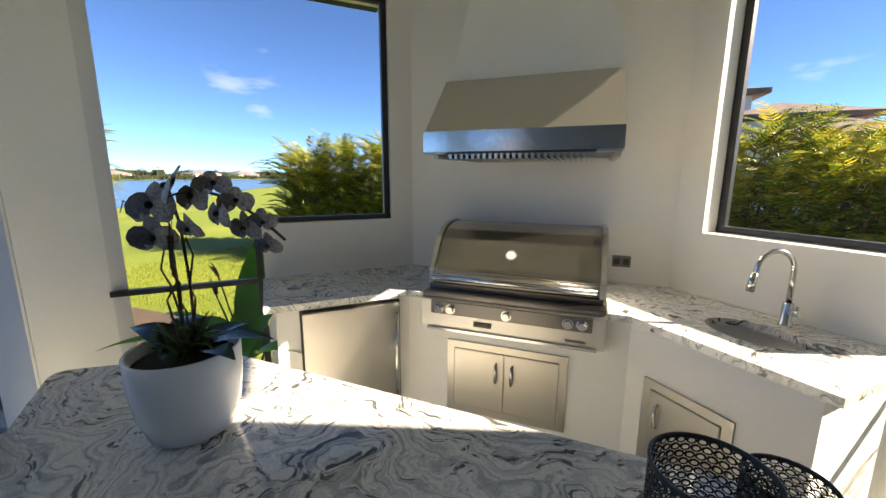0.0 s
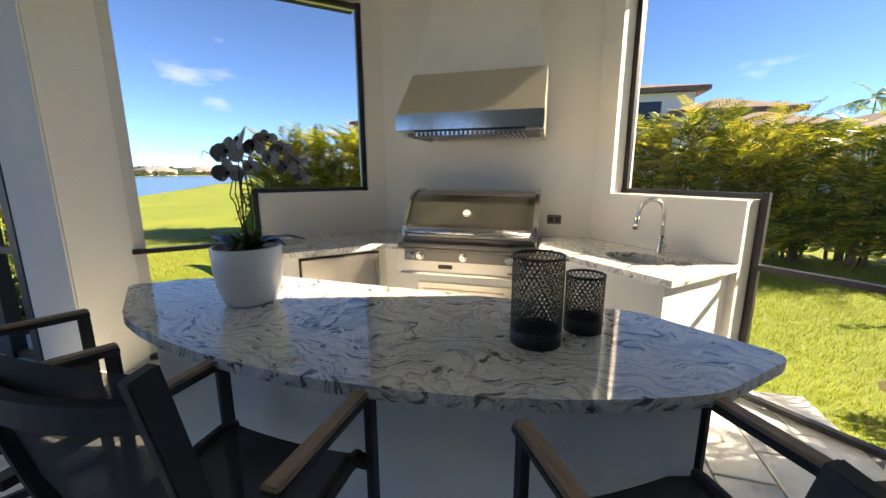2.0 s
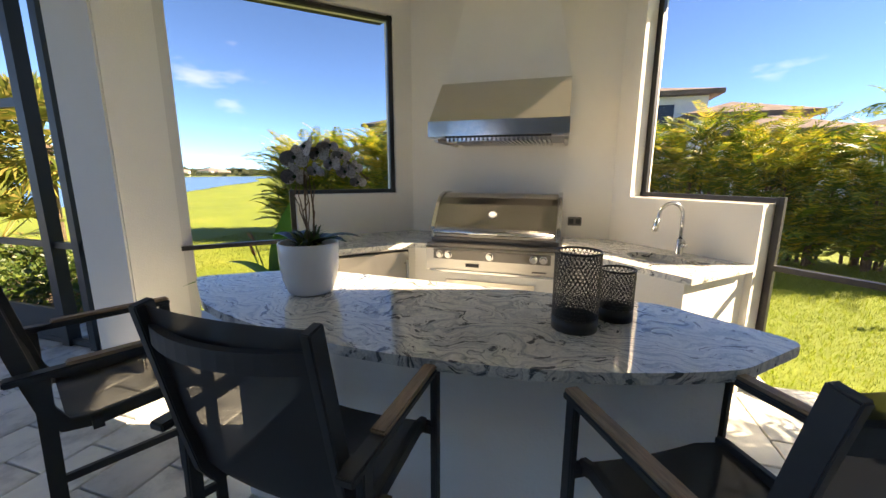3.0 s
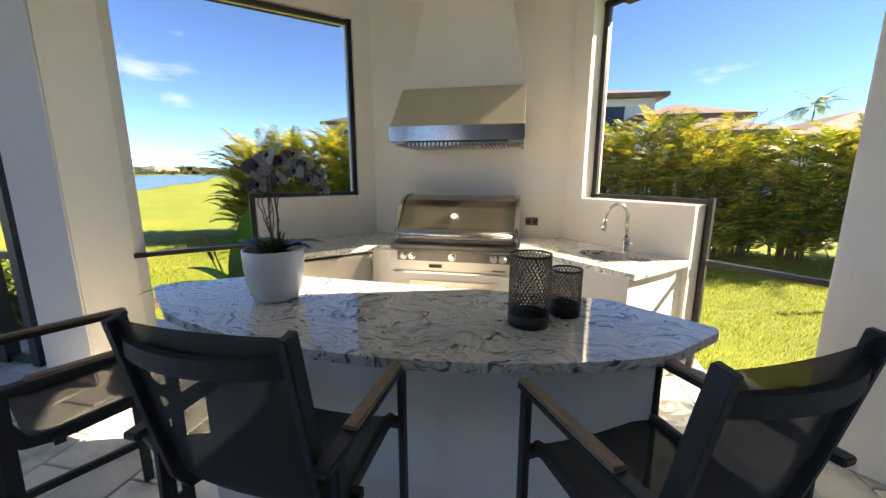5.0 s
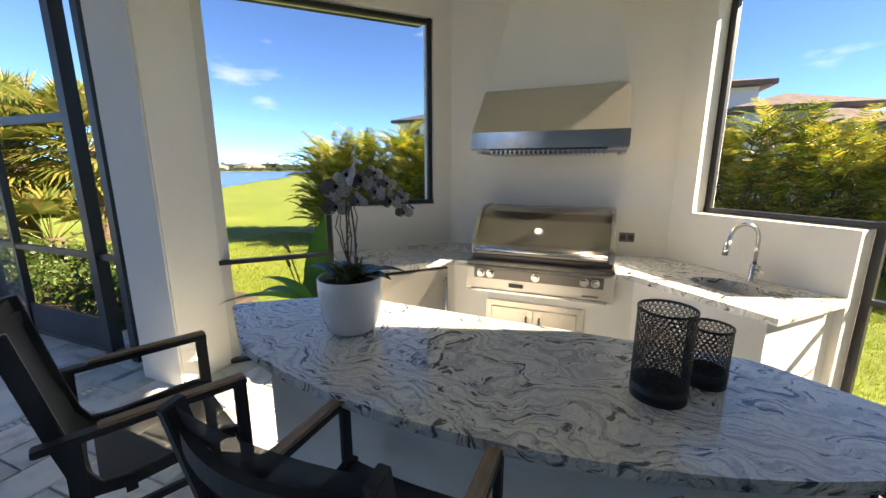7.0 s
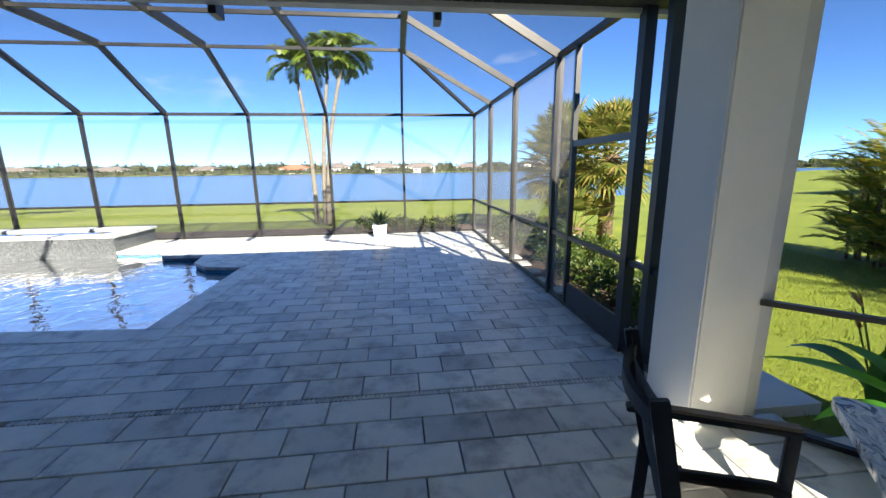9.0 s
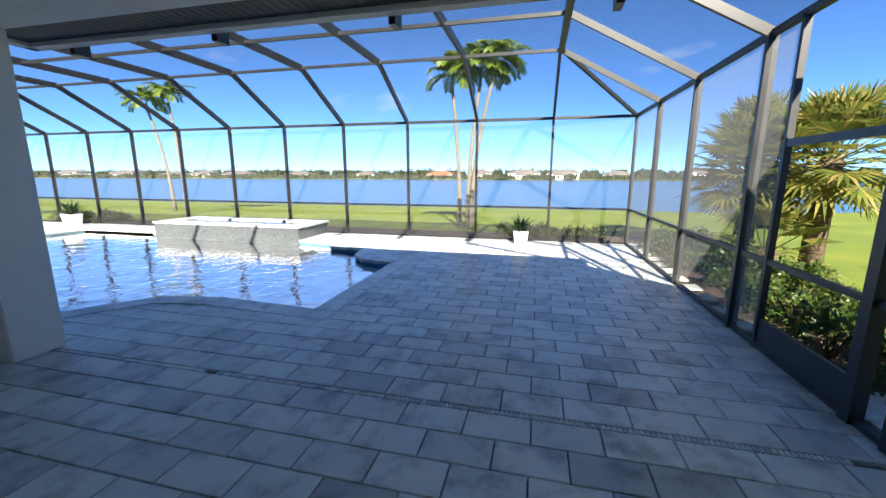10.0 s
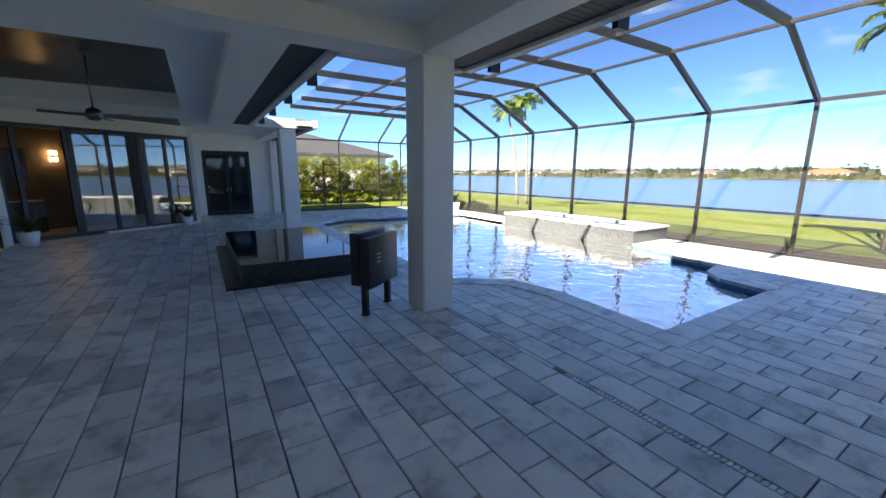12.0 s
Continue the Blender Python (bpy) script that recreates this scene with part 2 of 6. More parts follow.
LEAF_BIG = leaf_material("glossy_green_leaf", (0.04, 0.15, 0.02), (0.06, 0.23, 0.03), (0.12, 0.34, 0.03), 0.3)
LEAF_DARK = leaf_material("dark_orchid_leaf", (0.012, 0.03, 0.012), (0.02, 0.045, 0.018), (0.03, 0.06, 0.02), 0.25)
LEAF_AGAVE = leaf_material("agave_leaf", (0.03, 0.06, 0.03), (0.05, 0.09, 0.04), (0.07, 0.11, 0.05), 0.4)
TREELINE = leaf_material("far_trees", (0.05, 0.07, 0.035), (0.08, 0.10, 0.05), (0.12, 0.12, 0.07), 0.9)


def petal_material():
    m = mat("speckled_petal", (0.5, 0.48, 0.46), 0.5)
    co = coords(m)
    a = node(m, "ShaderNodeTexNoise", Scale=130.0, Detail=3.0)
    link(m, co, "Vector", a, "Vector")
    geo = node(m, "ShaderNodeNewGeometry")
    t = ramp(m, geo, "Random Per Island", [(0.0, (0.07, 0.062, 0.062)), (0.45, (0.22, 0.20, 0.195)), (1.0, (0.50, 0.475, 0.46))])
    s = ramp(m, a, "Fac", [(0.36, (0.38, 0.33, 0.33)), (0.56, (1, 1, 1))])
    fin = mix(m, 0.8, (1, 1, 1), (1, 1, 1), "MULTIPLY")
    m.node_tree.links.new(t.outputs["Color"], fin.inputs[6])
    m.node_tree.links.new(s.outputs["Color"], fin.inputs[7])
    m.node_tree.links.new(fin.outputs[2], bsdf(m).inputs["Base Color"])
    return m


PETAL = petal_material()


def grass_material():
    m = mat("lawn", (0.1, 0.2, 0.03), 0.9)
    geo = node(m, "ShaderNodeNewGeometry")
    big = node(m, "ShaderNodeTexNoise", Scale=0.35, Detail=5.0, Roughness=0.6)
    link(m, geo, "Position", big, "Vector")
    fine = node(m, "ShaderNodeTexNoise", Scale=26.0, Detail=6.0, Roughness=0.7)
    link(m, geo, "Position", fine, "Vector")
    c1 = ramp(m, big, "Fac", [(0.3, (0.125, 0.18, 0.011)), (0.55, (0.175, 0.23, 0.014)), (0.75, (0.26, 0.27, 0.034))])
    c2 = ramp(m, fine, "Fac", [(0.3, (0.5, 0.5, 0.45)), (0.7, (1.2, 1.2, 1.1))])
    fin = mix(m, 0.7, (1, 1, 1), (1, 1, 1), "MULTIPLY")
    m.node_tree.links.new(c1.outputs["Color"], fin.inputs[6])
    m.node_tree.links.new(c2.outputs["Color"], fin.inputs[7])
    m.node_tree.links.new(fin.outputs[2], bsdf(m).inputs["Base Color"])
    bump(m, fine, "Fac", 0.8, 0.05)
    return m


GRASS = grass_material()


def water_material(name, base, scale, strength):
    m = mat(name, base, 0.04)
    bsdf(m).inputs["IOR"].default_value = 1.33
    geo = node(m, "ShaderNodeNewGeometry")
    a = node(m, "ShaderNodeTexNoise", Scale=scale, Detail=3.0, Distortion=0.6)
    link(m, geo, "Position", a, "Vector")
    bump(m, a, "Fac", strength, 0.05)
    return m


LAKE = water_material("lake_water", (0.045, 0.085, 0.12), 1.2, 1.0)
bsdf(LAKE).inputs["Roughness"].default_value = 0.22
POOL_WATER = water_material("pool_water", (0.5, 0.82, 0.95), 2.6, 0.42)
bsdf(POOL_WATER).inputs["Transmission Weight"].default_value = 1.0
BLACK_WATER = water_material("still_black_water", (0.006, 0.007, 0.009), 5.0, 0.03)
POOL_FLOOR = grainy("pool_plaster", (0.05, 0.36, 0.66), (0.09, 0.46, 0.78), 2, 0.8)
GLASS = mat("glass", (0.62, 0.66, 0.66), 0.01)
bsdf(GLASS).inputs["Transmission Weight"].default_value = 1.0
bsdf(GLASS).inputs["IOR"].default_value = 2.0


DARK_GLASS = mat("dark_window_glass", (0.015, 0.018, 0.02), 0.03)


def tile_material(name, a, b, scale):
    m = mat(name, a, 0.3)
    co = coords(m)
    v = node(m, "ShaderNodeTexVoronoi", Scale=scale)
    link(m, co, "Vector", v, "Vector")
    r = ramp(m, v, "Color", [(0.1, a), (0.9, b)])
    link(m, r, "Color", bsdf(m), "Base Color")
    bump(m, v, "Distance", 0.4, 0.01)
    return m


MOSAIC = tile_material("spa_mosaic", (0.045, 0.053, 0.06), (0.115, 0.125, 0.135), 38)
PEBBLE = tile_material("black_pebble", (0.008, 0.008, 0.009), (0.05, 0.05, 0.05), 30)


def screen_material(name, cover, colour, through_light=0.0):
    m = bpy.data.materials.new(name)
    m.use_nodes = True
    nt = m.node_tree
    d = bsdf(m)
    d.inputs["Base Color"].default_value = (*colour, 1)
    d.inputs["Roughness"].default_value = 0.8
    t = nt.nodes.new("ShaderNodeBsdfTransparent")
    ms = nt.nodes.new("ShaderNodeMixShader")
    no = nt.nodes.new("ShaderNodeTexNoise")
    no.inputs["Scale"].default_value = 0.9
    mr = nt.nodes.new("ShaderNodeMapRange")
    mr.inputs["To Min"].default_value, mr.inputs["To Max"].default_value = cover * 0.85, cover * 1.15
    nt.links.new(no.outputs["Fac"], mr.inputs["Value"])
    nt.links.new(mr.outputs["Result"], ms.inputs[0])
    nt.links.new(t.outputs[0], ms.inputs[1])
    if through_light:
        tl = nt.nodes.new("ShaderNodeBsdfTranslucent")
        tl.inputs["Color"].default_value = (*colour, 1)
        both = nt.nodes.new("ShaderNodeMixShader")
        both.inputs[0].default_value = through_light
        nt.links.new(d.outputs[0], both.inputs[1])
        nt.links.new(tl.outputs[0], both.inputs[2])
        nt.links.new(both.outputs[0], ms.inputs[2])
    else:
        nt.links.new(d.outputs[0], ms.inputs[2])
    nt.links.new(ms.outputs[0], nt.nodes["Material Output"].inputs["Surface"])
    return m


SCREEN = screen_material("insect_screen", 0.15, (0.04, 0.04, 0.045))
# Same mesh, with the haze of slanting sunlight put into cover and colour.
SCREEN_HAZED = screen_material("insect_screen_sunlit_haze", 0.48, (0.29, 0.29, 0.30), 0.6)
# Lake-side copy covers more, to dim the sky behind it.
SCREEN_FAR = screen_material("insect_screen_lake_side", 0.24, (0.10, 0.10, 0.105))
SLING = screen_material("woven_sling", 0.93, (0.03, 0.03, 0.032))


# ---- mesh helpers ----
def add_box(bm, x0, x1, y0, y1, z0, z1, m=None):
    vs = [bm.verts.new((x, y, z)) for z in (z0, z1) for y in (y0, y1) for x in (x0, x1)]
    if m is not None:
        for v in vs:
            v.co = m @ v.co
    for f in ((0, 2, 3, 1), (4, 5, 7, 6), (0, 1, 5, 4), (1, 3, 7, 5), (3, 2, 6, 7), (2, 0, 4, 6)):
        bm.faces.new([vs[i] for i in f])
    return vs


def add_prism(bm, pts, z0, z1):
    """An upright prism over a counter-clockwise outline."""
    lo = [bm.verts.new((x, y, z0)) for x, y in pts]
    hi = [bm.verts.new((x, y, z1)) for x, y in pts]
    n = len(pts)
    bm.faces.new(list(reversed(lo)))
    bm.faces.new(hi)
    for i in range(n):
        bm.faces.new((lo[i], lo[(i + 1) % n], hi[(i + 1) % n], hi[i]))


def add_bar(bm, a, b, w, h, up=(0, 0, 1)):
    """A rectangular bar from a to b, w across and h along up."""
    a, b, up = Vector(a), Vector(b), Vector(up)
    d = (b - a).normalized()
    side = d.cross(up)
    if side.length < 1e-4:
        side = d.cross(Vector((1, 0, 0)))
    side.normalize()
    top = side.cross(d).normalized()
    ends = []
    for p in (a, b):
        ends.append([bm.verts.new(p + side * (sx * w / 2) + top * (sz * h / 2)) for sx, sz in ((-1, -1), (1, -1), (1, 1), (-1, 1))])
    for i in range(4):
        bm.faces.new((ends[0][i], ends[0][(i + 1) % 4], ends[1][(i + 1) % 4], ends[1][i]))
    bm.faces.new(list(reversed(ends[0])))
    bm.faces.new(ends[1])


def add_sweep(bm, pts, w, h, up):
    """One bent rectangular rail through points; up is the direction of h."""
    pts = [Vector(p) for p in pts]
    up = Vector(up)
    rings = []
    for i, p in enumerate(pts):
        d = (pts[min(i + 1, len(pts) - 1)] - pts[max(i - 1, 0)]).normalized()
        side = d.cross(up).normalized()
        top = side.cross(d).normalized()
        rings.append([bm.verts.new(p + side * (a * w / 2) + top * (b * h / 2)) for a, b in ((-1, -1), (1, -1), (1, 1), (-1, 1))])
    for A, B in zip(rings, rings[1:]):
        for k in range(4):
            bm.faces.new((A[k], A[(k + 1) % 4], B[(k + 1) % 4], B[k]))
    bm.faces.new(list(reversed(rings[0])))
    bm.faces.new(rings[-1])


def add_tube(bm, pts, radii, n=10, cap=True):
    """A round tube through points."""
    rings = []
    pts = [Vector(p) for p in pts]
    ref = Vector((0.31, 0.17, 0.93))
    for i, p in enumerate(pts):
        d = (pts[min(i + 1, len(pts) - 1)] - pts[max(i - 1, 0)]).normalized()
        s = d.cross(ref).normalized()
        t = s.cross(d)
        r = radii[i] if isinstance(radii, (list, tuple)) else radii
        rings.append([bm.verts.new(p + (s * math.cos(2 * math.pi * k / n) + t * math.sin(2 * math.pi * k / n)) * r) for k in range(n)])
    for a, b in zip(rings, rings[1:]):
        for k in range(n):
            f = bm.faces.new((a[k], b[k], b[(k + 1) % n], a[(k + 1) % n]))
            f.smooth = True
    if cap:
        bm.faces.new(rings[0])
        bm.faces.new(list(reversed(rings[-1])))


def add_lathe(bm, profile, n=32, cx=0, cy=0):
    """A surface of revolution from (radius, z) rows."""
    rings = [[bm.verts.new((cx + r * math.cos(2 * math.pi * k / n), cy + r * math.sin(2 * math.pi * k / n), z)) for k in range(n)] for r, z in profile]
    for a, b in zip(rings, rings[1:]):
        for k in range(n):
            f = bm.faces.new((a[k], a[(k + 1) % n], b[(k + 1) % n], b[k]))
            f.smooth = True


def mesh_of(bm, name, material, bevel=0.0):
    if bevel:
        bmesh.ops.bevel(bm, geom=list(bm.edges), offset=bevel, segments=2, affect="EDGES", clamp_overlap=True)
    bmesh.ops.recalc_face_normals(bm, faces=list(bm.faces))
    me = bpy.data.meshes.new(name)
    bm.to_mesh(me)
    bm.free()
    me.materials.append(material)
    return me


def part(name, bm, material, parent, label="", bevel=0.0):
    ob = new(name, mesh_of(bm, name, material, bevel))
    ob.parent = parent
    if label:
        tagged(ob, label)
    return ob


def thing(name, at, label, category, group="", rz=0.0):
    ob = new(name)
    ob.empty_display_size = 0.1
    ob.matrix_basis = pose(*at, 0, 0, rz)
    return tagged(ob, label, category, group)


def structure(name, bm, material, label, category, bevel=0.0):
    return tagged(new(name, mesh_of(bm, name, material, bevel)), label, category, "", "structure")


def boxes(*rows):
    bm = bmesh.new()
    for r in rows:
        add_box(bm, *r)
    return bm

# ---- plan ----
R2 = math.sqrt(0.5)
CORNER_L, CORNER_R = Vector((-1.44, 3.15)), Vector((0.47, 3.15))
WALL_T, LEDGE_Z, HEAD_Z, LEDGE_D, PIER_D = 0.25, 1.32, 2.97, 1.145, 1.93


def wing(side, d, o):
    """Plan point d along a slanted kitchen wall from the back corner, o outwards from its inner face."""
    if side > 0:
        p = CORNER_R + Vector((R2, -R2)) * d + Vector((R2, R2)) * o
    else:
        p = CORNER_L + Vector((-R2, -R2)) * d + Vector((-R2, R2)) * o
    return (p.x, p.y)


def ccw(pts):
    a = sum(p[0] * q[1] - q[0] * p[1] for p, q in zip(pts, pts[1:] + pts[:1]))
    return pts if a > 0 else pts[::-1]


def inside(x, y, poly):
    hit = False
    for (x0, y0), (x1, y1) in zip(poly, poly[1:] + poly[:1]):
        if (y0 > y) != (y1 > y) and x < (x1 - x0) * (y - y0) / (y1 - y0) + x0:
            hit = not hit
    return hit


def prism(pts, z0, z1):
    bm = bmesh.new()
    add_prism(bm, ccw([tuple(p) for p in pts]), z0, z1)
    return bm


def add_plate(bm, outer, holes, z0, z1):
    """A plate with holes."""
    loops = [ccw(outer)] + [ccw(h) for h in holes]
    for z in (z0, z1):
        edges = []
        for lp in loops:
            vs = [bm.verts.new((x, y, z)) for x, y in lp]
            edges += [bm.edges.new((a, b)) for a, b in zip(vs, vs[1:] + vs[:1])]
        bmesh.ops.triangle_fill(bm, edges=edges, use_beauty=True)
    for lp in loops:
        for (x0, y0), (x1, y1) in zip(lp, lp[1:] + lp[:1]):
            bm.faces.new([bm.verts.new(c) for c in ((x0, y0, z0), (x1, y1, z0), (x1, y1, z1), (x0, y0, z1))])


# ---- kitchen walls ----
out_dx = WALL_T * math.tan(radians(22.5))
back_pts = [tuple(CORNER_L), tuple(CORNER_R), (CORNER_R.x + out_dx, 3.15 + WALL_T), (CORNER_L.x - out_dx, 3.15 + WALL_T)]
structure("wall_back", prism(back_pts, -0.05, 3.35), SMOOTH_WALL, "cream painted stucco wall behind the grill", "wall")
for side, nm in ((1, "right"), (-1, "left")):
    c = CORNER_R if side > 0 else CORNER_L
    corner_out = (c.x + side * out_dx, 3.15 + WALL_T)
    end_d = PIER_D + 0.02 if side > 0 else 2.1
    bm = prism([tuple(c), wing(side, 0.18, 0), wing(side, 0.18, WALL_T), corner_out], -0.05, 3.35)
    add_prism(bm, ccw([wing(side, 0.18, 0), wing(side, LEDGE_D, 0), wing(side, LEDGE_D, WALL_T), wing(side, 0.18, WALL_T)]), -0.05, LEDGE_Z)
    add_prism(bm, ccw([wing(side, 0.18, 0), wing(side, end_d, 0), wing(side, end_d, WALL_T), wing(side, 0.18, WALL_T)]), HEAD_Z, 3.35)
    structure("wall_" + nm, bm, SMOOTH_WALL, "cream stucco wall with a wide screened opening above a ledge", "wall")
structure("column_right", prism([wing(1, PIER_D, 0.21), wing(1, PIER_D + 0.46, 0.21), wing(1, PIER_D + 0.46, -0.22), wing(1, PIER_D, -0.22)], 0, 3.35),
          STUCCO, "square white stucco pier beside the screened opening", "column", 0.012)
structure("column_kitchen", boxes((-3.40, -2.93, 1.31, 1.84, 0, 3.06)), STUCCO, "square white stucco column at the lanai corner", "column", 0.012)
structure("column_pool", boxes((-3.70, -3.26, -5.98, -5.54, 0, 3.06)), STUCCO, "square white stucco column beside the pool", "column", 0.012)
structure("column_far", boxes((-3.68, -3.22, -14.86, -14.40, 0, 3.06)), STUCCO, "square white stucco column at the far lanai", "column", 0.012)
structure("column_south", boxes((-3.98, -3.70, -20.25, -19.8, 0, 3.06)), STUCCO, "white stucco wall end beside the pool screen", "column", 0.012)

# screened frames of the two kitchen openings
for side, nm in ((1, "window_right"), (-1, "window_left")):
    end_d = PIER_D if side > 0 else 2.06
    win = tagged(new(nm), "black aluminium insect-screen frame in the wall opening", "window", "", "structure")
    oo = 0.15 if side > 0 else 0.055
    def pt(d, z):
        x, y = wing(side, d, oo)
        return (x, y, z)
    rails = [("frame_jamb", (0.205, LEDGE_Z), (0.205, HEAD_Z)), ("frame_head", (0.18, HEAD_Z - 0.03), (end_d, HEAD_Z - 0.03)), ("frame_sill", (0.18, LEDGE_Z + 0.022), (LEDGE_D + 0.02, LEDGE_Z + 0.022)),
             ("frame_post", (LEDGE_D + 0.03, 0.0), (LEDGE_D + 0.03, LEDGE_Z + 0.045)), ("frame_rail", (LEDGE_D + 0.05, 0.90), (end_d, 0.90)), ("frame_base", (LEDGE_D + 0.05, 0.03), (end_d, 0.03))]
    for k, a, b in rails:
        bm = bmesh.new()
        add_bar(bm, pt(*a), pt(*b), 0.045, 0.036, (0, 0, 1) if a[1] == b[1] else (R2 * side, R2, 0))
        part(k, bm, BLACK_METAL, win)
    bm = bmesh.new()
    vs = [bm.verts.new(pt(d, z)) for d, z in ((0.2, LEDGE_Z), (LEDGE_D + 0.03, LEDGE_Z), (LEDGE_D + 0.03, 0), (end_d, 0), (end_d, HEAD_Z), (0.2, HEAD_Z))]
    bm.faces.new(vs)
    part("screen", bm, SCREEN, win, "fine black insect screen")

# ---- beams, ceilings, roof ----
beams = bmesh.new()
for b in ((-3.70, -3.26, -5.98, 1.77, 3.06, 3.36), (-3.26, 3.0, -5.98, -5.54, 3.06, 3.36), (-1.94, -1.40, -14.86, -5.98, 3.06, 3.36), (-3.68, -1.94, -14.86, -14.40, 3.06, 3.36),
          (-3.68, -3.24, -20.0, -14.86, 3.06, 3.36), (-3.26, -2.75, 1.29, 1.84, 3.06, 3.36)):
    add_box(beams, *b)
structure("beams", beams, CEILING, "cream painted beams between the lanai columns", "beam")
lanai = [(-3.70, -5.98), (3.0, -5.98), (3.0, 1.6), wing(1, PIER_D + 0.4, 0.2), wing(1, 0, WALL_T), wing(-1, 0, WALL_T), wing(-1, 2.1, WALL_T), (-3.70, 1.77)]
structure("ceiling_kitchen", prism(lanai, 3.33, 3.37), CEILING, "cream painted lanai ceiling", "ceiling")
TX0, TX1, TY0, TY1 = -0.80, 2.45, -12.8, -7.5
ceil2 = boxes((-1.40, TX0, -14.86, -5.98, 3.20, 3.24), (TX1, 3.0, -14.86, -5.98, 3.20, 3.24), (TX0, TX1, TY1, -5.98, 3.20, 3.24), (TX0, TX1, -14.86, TY0, 3.20, 3.24),
              (TX0 - 0.04, TX0, TY0, TY1, 3.24, 3.62), (TX1, TX1 + 0.04, TY0, TY1, 3.24, 3.62), (TX0, TX1, TY1, TY1 + 0.04, 3.24, 3.62), (TX0, TX1, TY0 - 0.04, TY0, 3.24, 3.62),
              (-3.24, 3.0, -20.0, -14.86, 3.26, 3.30))
structure("ceiling_lounge", ceil2, CEILING, "cream ceiling around a recessed wood tray", "ceiling")
tray = bmesh.new()
y = TY0
while y < TY1 - 0.01:
    add_box(tray, TX0, TX1, y + 0.004, min(y + 0.135, TY1), 3.55, 3.57)
    y += 0.139
structure("ceiling_tray", tray, WOOD_DARK, "dark stained tongue-and-groove wood tray ceiling", "ceiling")
roof = bmesh.new()
main = [(-4.15, -6.0), (3.6, -6.0), (3.6, 1.7), wing(1, 2.6, 0.6), wing(1, 0.15, 0.6), wing(-1, 0.15, 0.6), wing(-1, 2.3, 0.6), (-4.15, 1.95)]
add_prism(roof, ccw(main), 3.375, 3.42)
for b in ((-2.38, 3.6, -14.9, -6.01, 3.63, 3.68), (-4.15, 3.6, -20.8, -14.91, 3.375, 3.42)):
    add_box(roof, *b)
structure("roof", roof, ROOF_TILE, "low tiled house roof above the lanai", "roof")
# Unseen eave, its height and reach set by the sunlit edge on the hood.
eave_k = bmesh.new()
for side in (1, -1):
    add_prism(eave_k, ccw([wing(side, 0.1, WALL_T), wing(side, 2.0, WALL_T), wing(side, 2.0, 0.60), wing(side, 0.1, 0.60)]), 3.07, 3.35)
structure("eave_kitchen", eave_k, SOFFIT, "dark soffit boards under the kitchen eave", "soffit")
soffit = bmesh.new()


def add_soffit(x0, x1, y0, y1, z):
    yy = y0
    while yy < y1:
        add_box(soffit, x0, x1, yy, min(yy + 0.075, y1), z, z + 0.02)
        yy += 0.083
    add_box(soffit, x0, x1, y0, y1, z + 0.012, z + 0.03)


add_soffit(-4.12, -3.70, -5.98, 1.75, 3.10)
add_soffit(-2.36, -1.94, -14.4, -5.98, 3.10)
add_soffit(-4.12, -3.68, -20.0, -14.0, 3.10)
structure("soffit", soffit, SOFFIT, "dark slotted soffit strips along the eaves", "soffit")
gut = boxes((-4.25, -4.12, -6.1, 1.8, 3.06, 3.30), (-2.49, -2.36, -14.3, -6.0, 3.06, 3.30), (-4.25, -4.12, -20.2, -13.9, 3.06, 3.30), (-4.25, -2.36, -6.10, -5.985, 3.06, 3.30), (-4.12, -2.36, -14.4, -14.28, 3.06, 3.30))
structure("gutter", gut, GUTTER, "pale aluminium gutter along the lanai eaves", "gutter", 0.01)

# ---- house walls ----
structure("wall_house", boxes((3.0, 3.25, -13.2, 1.6, 0, 3.4), (3.0, 3.25, -14.9, -14.3, 0, 3.4), (3.0, 3.25, -14.3, -13.2, 2.45, 3.4), (2.15, 3.0, 1.38, 1.58, 0, 3.4)),
          STUCCO, "white stucco house wall along the lanai", "wall")
structure("wall_south", boxes((-3.70, -2.85, -20.25, -20.0, 0, 3.4), (-1.22, -0.9, -20.25, -20.0, 0, 3.4), (-2.85, -1.22, -20.25, -20.0, 2.6, 3.4), (-0.92, -0.67, -20.25, -17.55, 0, 3.4)),
          STUCCO, "white stucco house wall around french doors", "wall")
SL0, SL1 = Vector((3.0, -14.9)), Vector((-0.8, -17.5))
sl_d = (SL1 - SL0).normalized()
sl_n = Vector((-sl_d.y, sl_d.x))
sl_len = (SL1 - SL0).length


def slide(d, o=0.0):
    p = SL0 + sl_d * d + sl_n * o
    return (p.x, p.y)


structure("wall_slider", prism([slide(0), slide(sl_len), slide(sl_len, 0.2), slide(0, 0.2)], 2.92, 3.4), STUCCO, "white stucco header above the sliding doors", "wall")
structure("threshold", prism([slide(1.9, -0.14), slide(sl_len, -0.14), slide(sl_len, 0.1), slide(1.9, 0.1)], 0, 0.06), WHITE_PLASTER, "white threshold below the sliding glass doors", "threshold")
slider = tagged(new("door_1"), "tall sliding glass doors with black frames, one leaf open", "door", "", "structure")
for d in (0.02, 0.35, 1.35, 1.45, 2.3, 3.1, 3.85, sl_len - 0.03):
    bm = bmesh.new()
    x, y = slide(d, 0.06)
    add_bar(bm, (x, y, 0), (x, y, 2.92), 0.09, 0.09, (sl_d.x, sl_d.y, 0))
    part("stile", bm, BLACK_METAL, slider)
for z in (0.05, 2.87):
    bm = bmesh.new()
    add_bar(bm, (*slide(0, 0.06), z), (*slide(sl_len, 0.06), z), 0.08, 0.1)
    part("rail", bm, BLACK_METAL, slider)
